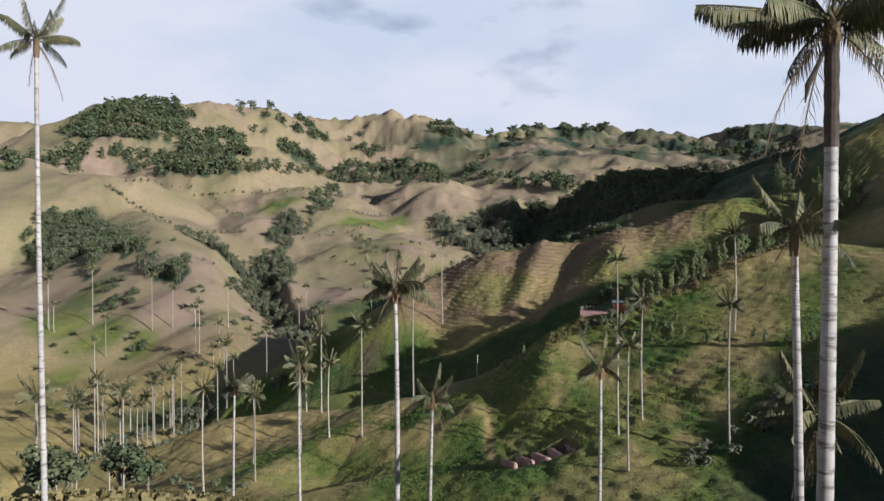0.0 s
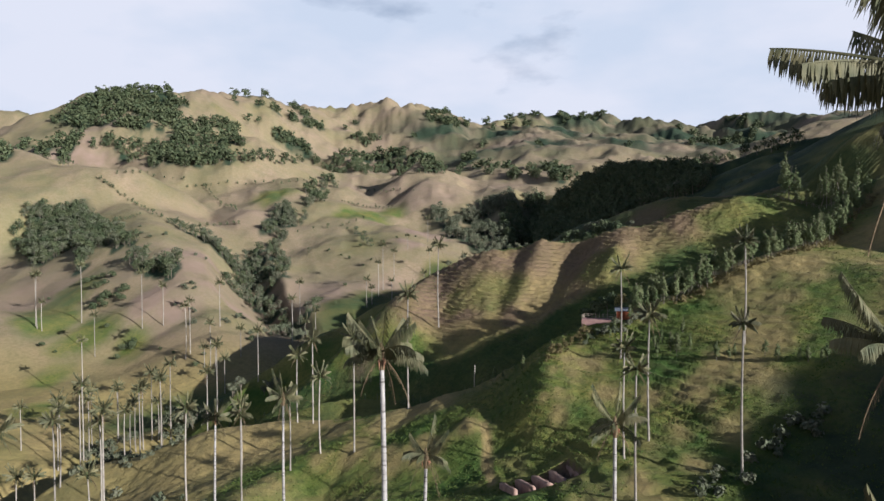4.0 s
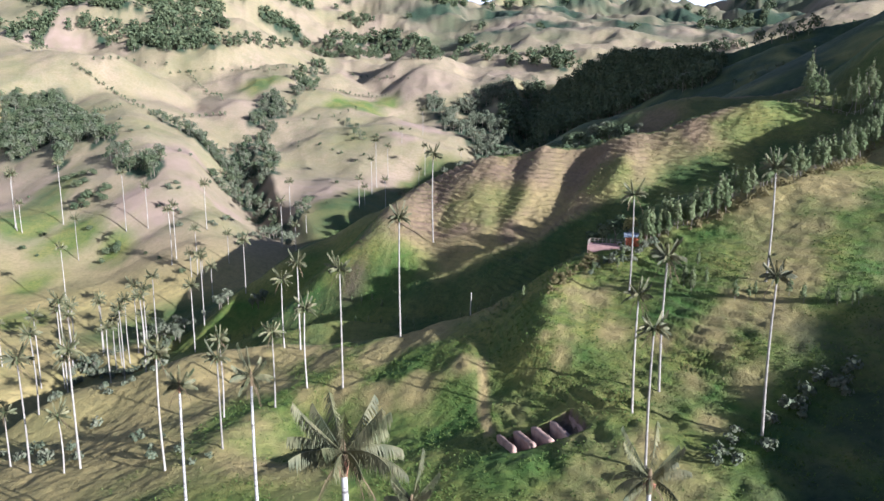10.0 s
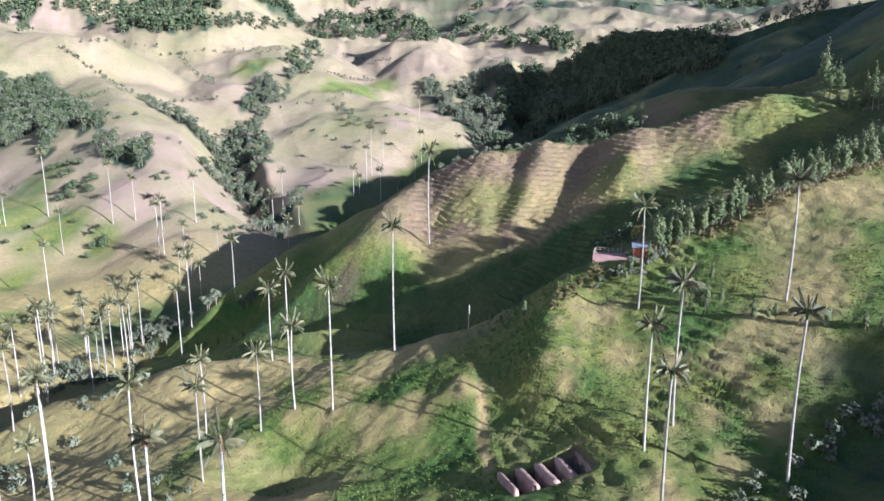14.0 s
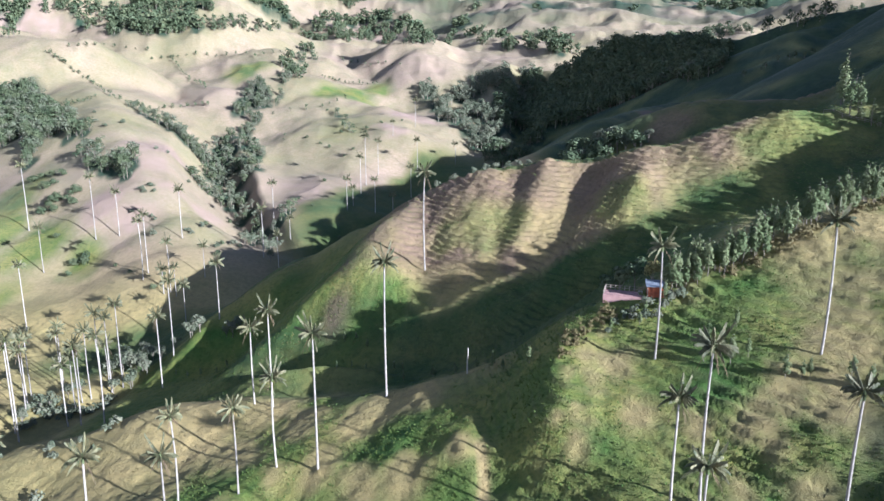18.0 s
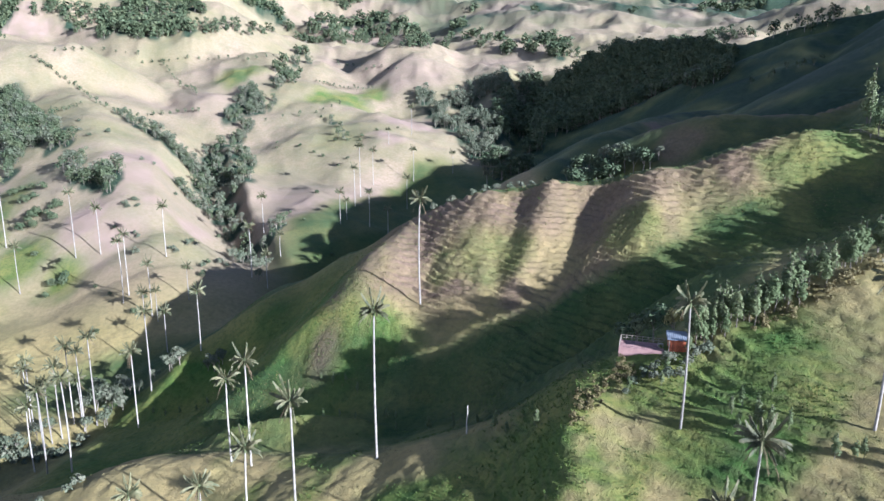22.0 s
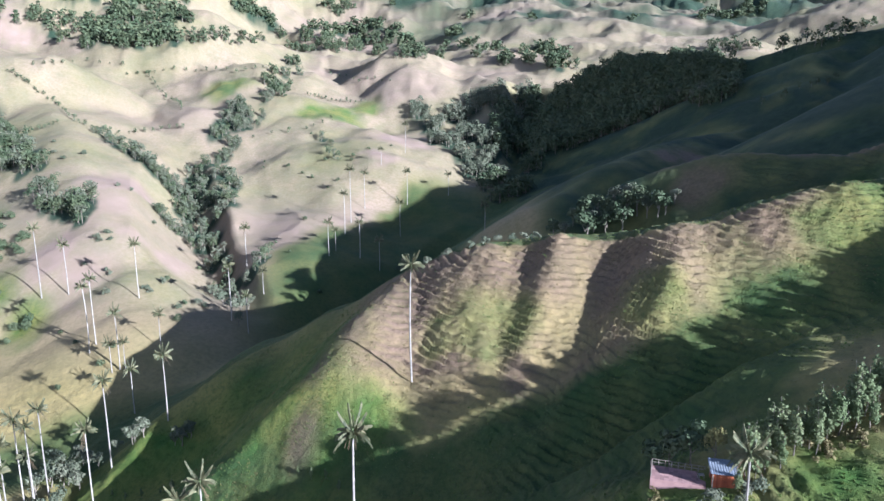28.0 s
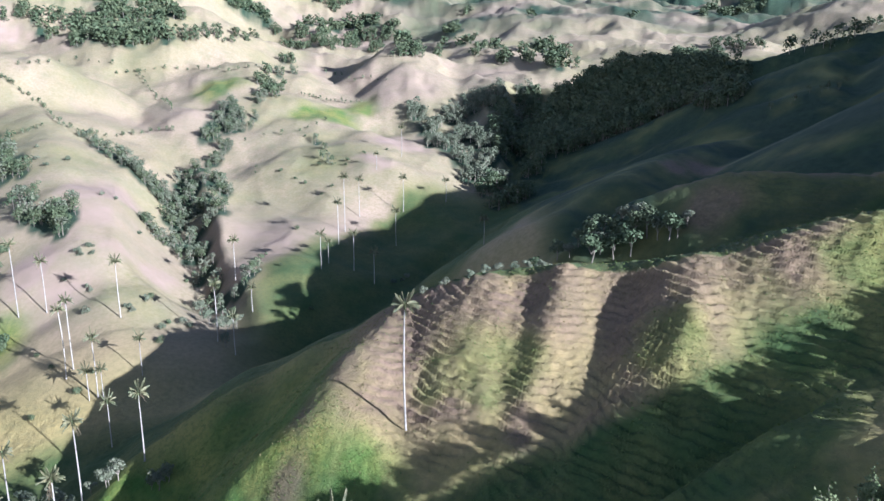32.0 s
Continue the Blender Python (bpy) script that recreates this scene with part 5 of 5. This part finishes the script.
for x, y, r in GROVES["meadow_bits"]:
    set_tree("shrub", "bush", x, y, rs.uniform(0.5, 1.0), "small dark shrub on the grazed slope", "bush", "slope shrubs", rs, "foliage")
for x, y, r in GROVES["gully_shrubs"]:
    set_tree("young_tree", "sapling", x, y, rs.uniform(0.35, 0.6), "small slender young tree in the shaded gully", "tree", "gully saplings", rs)
for x, y, r in GROVES["crest_bushes"]:
    set_tree("shrub", "greybush", x, y, rs.uniform(0.7, 1.05), "pale rounded bush on the ridge crest", "bush", "crest bushes", rs, "foliage")
for x, y, r in GROVES["hedge_right"]:
    set_tree("young_tree", "sapling", x, y, rs.uniform(0.45, 0.7), "bushy young tree in a loose pasture hedge", "tree", "pasture hedge", rs)
TALL = ((119.5, 250, 17.5, 1.5), (118, 247, 9, 1.1), (114.5, 237, 13, 1.3), (116.5, 236, 12.5, 1.2), (115.5, 234, 5.5, 0.8), (118, 232.5, 8.5, 0.8), (119.5, 231, 6.5, 0.8), (121.5, 231, 12, 0.9), (122.5, 229, 14, 0.9), (122.5, 226, 14, 0.9), (124, 223, 13, 0.9), (126, 219, 12, 0.9), (128, 232, 13, 1.0))
for x, y, h, w in TALL:
    tree = set_tree("tall_tree", "poplar", x, y, h / 12, "tall narrow tree beside the ridge fence", "tree", "ridge trees", rs)
    tree.scale = (w, w, h / 12)


def wire_fence(points):
    """A low pasture fence: posts and two rails of weathered timber."""
    root = new("pasture_fence")
    x0, y0 = points[0]
    root.location = (x0, y0, ground_z(x0, y0))
    tagged(root, "low weathered timber fence along the ridge track", "fence")
    z0 = root.location.z
    tops = []
    for (ax, ay), (bx, by) in zip(points[:-1], points[1:]):
        n = max(2, int(math.hypot(bx - ax, by - ay) / 2.2))
        for k in range(n):
            x, y = ax + (bx - ax) * k / n, ay + (by - ay) * k / n
            z = ground_z(x, y) - z0
            q = Shape()
            q.tube([(x - x0, y - y0, z - 0.4), (x - x0, y - y0, z + 1.15)], [0.07, 0.06], 6)
            part("post", q.mesh("post", M_TIMBER), root)
            tops.append((x - x0, y - y0, z))
    for h in (0.55, 0.98):
        q = Shape()
        for a, b in zip(tops[:-1], tops[1:]):
            q.tube([(a[0], a[1], a[2] + h), (b[0], b[1], b[2] + h)], [0.035, 0.035], 5)
        part("rail", q.mesh("rail", M_TIMBER), root)
    return root


wire_fence(((109, 240), (114, 235), (119, 231.5), (123, 226), (127, 219)))
COPSE = ((47, 300), (50, 302), (53, 300), (55, 296), (57, 301), (60, 296), (62, 300), (64, 294), (67, 292), (69, 289), (71, 286), (73, 285), (66, 297), (58, 292), (52, 294), (76, 286), (62, 290), (44, 303), (40, 300), (36, 297))
for k, (x, y) in enumerate(COPSE):
    set_tree("broadleaf_tree", "broad" if k % 3 else "pale", x, y, rs.uniform(0.95, 1.3) * (1.0 if 50 < x < 72 else 0.75), "dense tree in a copse behind the ridge", "tree", "ridge copse", rs)
ROW = ((46, 171), (58, 174.5), (72, 176), (91, 184), (105, 195), (125, 214))
for k in range(112):
    q = k / 111 * 4.999
    i = int(q)
    f = q - i
    x = ROW[i][0] * (1 - f) + ROW[i + 1][0] * f + rs.normal() * 1.6
    y = ROW[i][1] * (1 - f) + ROW[i + 1][1] * f + rs.normal() * 1.6 - 0.5
    set_tree("young_tree", "sapling", x, y, rs.uniform(0.85, 1.3), "slender grey-green young tree in a planted row", "tree", "planted row", rs)
for x, y, s in ((-33, 58, 0.75), (-30, 56, 0.6), (-27, 59, 0.7), (-35, 62, 0.8), (-24, 57, 0.5), (-38, 57, 0.6)):
    set_tree("broadleaf_tree", "broad", x, y, s, "dark bushy tree below the dry grass slope", "tree", "slope trees", rs)

for x, y, sc in ((38, 167, 0.75), (39.2, 164.8, 0.8), (36.2, 166.6, 0.65), (40.8, 167.6, 0.85), (33, 163.8, 0.6), (44.6, 167.4, 0.8), (46.3, 168, 0.9), (41.3, 164.4, 0.7), (34.8, 165.6, 0.6), (37.4, 165.2, 0.7), (43, 166.2, 0.7)):
    set_tree("shrub", "greybush", x, y, sc, "leggy grey-green shrub below the hut terrace", "bush", "hut shrubs", rs, "foliage")
for x, y, sc in ((39.8, 165.8, 0.5), (38.3, 163.6, 0.45), (33.4, 164.6, 0.5), (44, 168.2, 0.62), (46.8, 169.4, 0.7), (48.4, 170, 0.78), (13.2, 171, 0.62), (14.8, 168.5, 0.36), (18.7, 164.4, 0.28), (6.6, 183, 0.4), (-20.1, 199.5, 0.4), (-16.8, 200.4, 0.36), (-4.7, 196.4, 0.42), (-13.4, 199.7, 0.36), (-29.5, 206, 0.4), (-33, 206, 0.3), (-24, 203, 0.34), (-9, 198.5, 0.3), (-36, 207, 0.3), (2.5, 193, 0.3), (47.8, 151.6, 0.75), (48.3, 148.8, 0.8), (47.3, 155.6, 0.6), (45.6, 154.9, 0.5)):
    set_tree("young_tree", "sapling", x, y, sc, "small bushy young tree on the shaded slope", "tree", "slope saplings", rs)
for x, y, sc in ((-72.4, 256, 0.62), (-61.1, 252.8, 0.6), (-87.5, 261.4, 0.8), (-91.1, 256, 0.85), (-86.1, 251.8, 0.9), (-83, 257, 0.7), (-95, 262, 0.7), (-89, 247, 0.8), (-80, 262, 0.6)):
    set_tree("broadleaf_tree", "pale", x, y, sc, "round grey-green tree beside the valley stream", "tree", "stream trees", rs)
grove("dry_mounds", "straw-coloured mounds of dry brush on the spur's edge", [(34, 169, 2.2), (33, 167.6, 1.8), (27.5, 164.7, 2.2), (25.8, 162.6, 1.8), (29.5, 166, 1.6), (24, 160, 1.4)], 0.9, 0.9, 0.5, 70, 0.12, M_STRAW, 43, bush_blobs, False)

UNDER = []
for k in range(5, 34):
    q = k / 33 * 4.999
    i = int(q)
    f = q - i
    UNDER.append((ROW[i][0] * (1 - f) + ROW[i + 1][0] * f + 0.8, ROW[i][1] * (1 - f) + ROW[i + 1][1] * f - 2.6, 2.1))
grove("dry_undergrowth", "dry straw-coloured brush under the planted row of trees", UNDER, 1.5, 1.1, 0.5, 60, 0.13, M_STRAW, 41, bush_blobs, False)

# ---------------------------------------------------------------- hut on the spur
def box(s, x0, x1, y0, y1, z0, z1):
    s.add([(x0, y0, z0), (x1, y0, z0), (x1, y1, z0), (x0, y1, z0), (x0, y0, z1), (x1, y0, z1), (x1, y1, z1), (x0, y1, z1)],
          [(0, 3, 2, 1), (4, 5, 6, 7), (0, 1, 5, 4), (1, 2, 6, 5), (2, 3, 7, 6), (3, 0, 4, 7)])


def boxed(name, mat, parent, dims, label=""):
    s = Shape()
    box(s, *dims)
    return part(name, s.mesh(name, mat), parent, label)


def hut():
    root = new("wooden_hut")
    root.location, root.rotation_euler = (43.0, 170.6, -17.0), (0, 0, radians(-14))
    tagged(root, "small red-orange plank hut with a grey tin roof", "hut")
    for k in range(13):
        w = 2.9 / 13
        boxed("plank", M_PLANK, root, (-1.45 + k * w, -1.45 + k * w + w - 0.02, -1.3 - 0.012 * (k % 3), -1.22, 0.0, 2.25))
        boxed("plank", M_PLANK, root, (-1.45 + k * w, -1.45 + k * w + w - 0.02, 1.22, 1.3, 0.0, 2.55))
    for k in range(11):
        w = 2.4 / 11
        boxed("plank", M_PLANK, root, (1.42, 1.5, -1.2 + k * w, -1.2 + k * w + w - 0.02, 0.0, 2.25 + 0.12 * k / 5))
        if not 3 < k < 8:
            boxed("plank", M_PLANK, root, (-1.5, -1.42, -1.2 + k * w, -1.2 + k * w + w - 0.02, 0.0, 2.25 + 0.12 * k / 5))
    # near-black panel standing for the shade inside the hut
    boxed("doorway", M_DARK, root, (-1.40, -1.36, -0.35, 0.55, 0.0, 2.0), "open doorway, its shade a near-black panel")
    for x in (-1.47, 1.47):
        for y in (-1.27, 1.27):
            boxed("corner_post", M_TIMBER, root, (x - 0.07, x + 0.07, y - 0.07, y + 0.07, -1.2, 2.3))
    boxed("floor", M_TIMBER, root, (-1.5, 1.5, -1.3, 1.3, -0.15, -0.01))
    s = Shape()
    n = 22
    cols = [(-1.85 + 3.7 * k / n, 0.045 * (k % 2)) for k in range(n + 1)]
    verts = [p for x, h in cols for p in ((x, -1.75, 2.30 + h), (x, 1.7, 2.78 + h), (x, 1.7, 2.75 + h), (x, -1.75, 2.27 + h))]
    faces = [(4 * k + i, 4 * k + 4 + i, 4 * k + 4 + (i + 1) % 4, 4 * k + (i + 1) % 4) for k in range(n) for i in range(4)]
    s.add(verts, faces + [(0, 1, 2, 3), (4 * n + 3, 4 * n + 2, 4 * n + 1, 4 * n)])
    part("roof", s.mesh("roof", M_TIN), root, "corrugated grey tin roof")
    return root


def terrace():
    root = new("terrace")
    root.location, root.rotation_euler = (37.9, 172.9, -17.0), (0, 0, radians(-20))
    tagged(root, "pinkish paved terrace with a timber railing beside the hut", "terrace")
    boxed("slab", M_TERRACE, root, (-3.7, 3.5, -1.9, 1.9, -1.6, 0.0))
    for k in range(12):
        for j in range(6):
            boxed("slab_tile", M_TERRACE, root, (-3.68 + k * 0.597, -3.68 + k * 0.597 + 0.58, -1.88 + j * 0.625, -1.88 + j * 0.625 + 0.605, 0.003, 0.03))
    for k in range(9):
        x = -3.6 + 0.88 * k
        boxed("rail_post", M_TIMBER, root, (x - 0.05, x + 0.05, 1.82, 1.92, -0.8, 1.0))
    for z in (0.5, 0.95):
        boxed("rail", M_TIMBER, root, (-3.65, 3.5, 1.84, 1.90, z - 0.04, z + 0.04))
    for k in range(4):
        y = -1.7 + 1.15 * k
        boxed("rail_post", M_TIMBER, root, (-3.68, -3.58, y - 0.05, y + 0.05, -0.8, 1.0))
    boxed("rail", M_TIMBER, root, (-3.66, -3.60, -1.75, 1.82, 0.91, 0.99))
    return root


hut()
terrace()
bollard = new("garden_table")
bollard.location = (40.6, 171.9, -17.0)
tagged(bollard, "small white table standing on the terrace", "table")
boxed("tabletop", M_TRUNK, bollard, (-0.4, 0.4, -0.3, 0.3, 0.70, 0.75))
for sx in (-0.33, 0.33):
    for sy in (-0.23, 0.23):
        boxed("leg", M_TRUNK, bollard, (sx - 0.03, sx + 0.03, sy - 0.03, sy + 0.03, 0.03, 0.70))

# ---------------------------------------------------------------- dug trenches
rq = random.Random(5)
for k in range(5):
    u = -6.0 + 3.0 * k
    s = Shape()
    rows = []
    wide = 0.62 if 0 < k < 4 else 0.42
    for j in range(11):
        v = -3.7 + 0.74 * j
        rows.append([(du * wide * rq.uniform(0.9, 1.1), v + rq.uniform(-0.1, 0.1), h + rq.uniform(-0.08, 0.08)) for du, h in ((-0.98, -2.5), (-0.9, -0.08), (-0.7, 0.08), (0.0, 0.13), (0.7, 0.08), (0.9, -0.08), (0.98, -2.5))])
    s.add([q for r in rows for q in r], [(j * 7 + i, j * 7 + i + 1, (j + 1) * 7 + i + 1, (j + 1) * 7 + i) for j in range(10) for i in range(6)] + [tuple(range(7))[::-1], tuple(70 + i for i in range(7))])
    c, q = math.cos(PIT_TURN), math.sin(PIT_TURN)
    x, y = PIT_X + u * c, PIT_Y + u * q
    za, zb = ground_z(x - 4.4 * q, y + 4.4 * c), ground_z(x + 4.4 * q, y - 4.4 * c)
    zc = ground_z(PIT_X - 8 * q, PIT_Y + 8 * c) * 0.5 + ground_z(PIT_X + 8 * q, PIT_Y - 8 * c) * 0.5
    drop = 0.55 * (0.5 * (za + zb) - zc)
    ob = new("earth_bank", s.mesh("earth_bank", M_EARTH, True))
    ob.location, ob.rotation_euler = (x, y, 0.5 * (za + zb) + 0.1 - drop), (math.atan2(za - zb, 8.8), 0, PIT_TURN)
    tagged(ob, "pinkish bank of dug earth between open trenches", "earth bank", "trench banks")

# ---------------------------------------------------------------- dead stem and loose things
s = Shape()
s.tube([(0.03 * math.sin(k) + 0.02 * k, 0.03 * math.cos(k * 1.3), -0.8 + 0.6 * k) for k in range(11)], [0.15 - 0.005 * k for k in range(11)], 8)
stump = new("dead_palm_trunk", s.mesh("dead_palm_trunk", M_TRUNK, True))
stump.location = (8.5, 173.7, ground_z(8.5, 173.7))
tagged(stump, "bare pale dead palm trunk standing on the slope", "dead trunk")
for x, y, sc, kind, lab in ((38.5, 177.6, 0.82, "broad", "dense dark tree behind the hut terrace"), (41.0, 176.6, 0.8, "broad", "dense dark tree behind the hut terrace"), (36.2, 178.4, 0.72, "broad", "dense dark tree behind the hut terrace")):
    set_tree("broadleaf_tree", kind, x, y, sc, lab, "tree", "hut trees", rs)
tree_kind("golden", broad_blobs, 5.2, 1.4, 420, 0.26, M_LEAF_GOLD, 0.14, 0.3, 1)
set_tree("golden_tree", "golden", 43.8, 175.6, 1.0, "golden-yellow leafy tree behind the hut", "tree", "", rs)


# ---------------------------------------------------------------- grass and weeds
def tufts(name, label, mat, count, area, seed, keep, h, blades):
    """Tussocks over a stretch of pasture, joined."""
    rng = np.random.default_rng(seed)
    x0, x1, y0, y1 = area
    x, y = rng.uniform(x0, x1, count), rng.uniform(y0, y1, count)
    z = land(x, y)
    green, soil, _, _ = cover(x, y, z)
    z = z + near_relief(x, y, z)
    ok = keep(x, y, z, green, soil, rng.uniform(0, 1, count))
    u, v = pit_frame(x, y)
    ok &= ~((np.abs(u) < 7) & (np.abs(v) < 3.6))
    ok &= ~((np.abs(x - 39) < 6.5) & (np.abs(y - 172.3) < 4))
    x, y, z = x[ok], y[ok], z[ok]
    n = len(x)
    out = []
    size = h * rng.uniform(0.5, 1.4, n)
    for k in range(blades):
        a = rng.uniform(0, 6.28, n)
        r = size * rng.uniform(0.1, 0.6, n)
        px, py = x + r * np.cos(a), y + r * np.sin(a)
        lean = size * rng.uniform(0.2, 0.7, n)
        wx, wy = -np.sin(a) * size * 0.4, np.cos(a) * size * 0.4
        tx, ty, tz = px + lean * np.cos(a), py + lean * np.sin(a), z + size * rng.uniform(0.5, 1.0, n)
        q = np.stack([np.stack([px - wx, py - wy, z - 0.1], 1), np.stack([px + wx, py + wy, z - 0.1], 1), np.stack([tx + wx * 0.6, ty + wy * 0.6, tz], 1), np.stack([tx - wx * 0.6, ty - wy * 0.6, tz], 1)], 1)
        out.append(q)
    v = np.stack(out, 1).reshape(-1, 3)
    tone = np.repeat(rng.uniform(0, 1, n), blades * 4)
    ob = new(name, quad_mesh(name, v, mat, tone))
    tagged(ob, label, "grass", "", "stuff")


def clump(x, y, seed):
    return np.clip(0.55 + 0.9 * fbm(x, y, 5, 3, seed), 0, 1)


tufts("meadow_weeds", "lush green weeds and tussocks on the pasture", M_TUFT, 80000, (-60, 110, 66, 185), 31, lambda x, y, z, g, s, q: q < (1.5 * g - 0.5) * clump(x, y, 131), 0.16, 4)
tufts("dry_tussocks", "dry straw-coloured tussocks on grazed slopes", M_STRAW, 30000, (-95, 110, 90, 215), 32, lambda x, y, z, g, s, q: q < (0.6 - 0.6 * g) * clump(x, y, 133), 0.13, 4)
tufts("ridge_tussocks", "straw and green tussocks on the terraced ridge", M_STRAW, 30000, (-60, 115, 212, 272), 33, lambda x, y, z, g, s, q: q < (0.3 + 0.4 * s) * clump(x, y, 135), 0.17, 4)
tufts("ridge_grass", "green tussocks along the terraced ridge", M_TUFT, 34000, (-60, 120, 195, 272), 34, lambda x, y, z, g, s, q: q < g * clump(x, y, 137), 0.16, 4)
tufts("start_slope_grass", "long dry grass on the slope below the flight", M_STRAW, 9000, (-70, 30, 20, 62), 35, lambda x, y, z, g, s, q: q < 0.9, 0.5, 6)
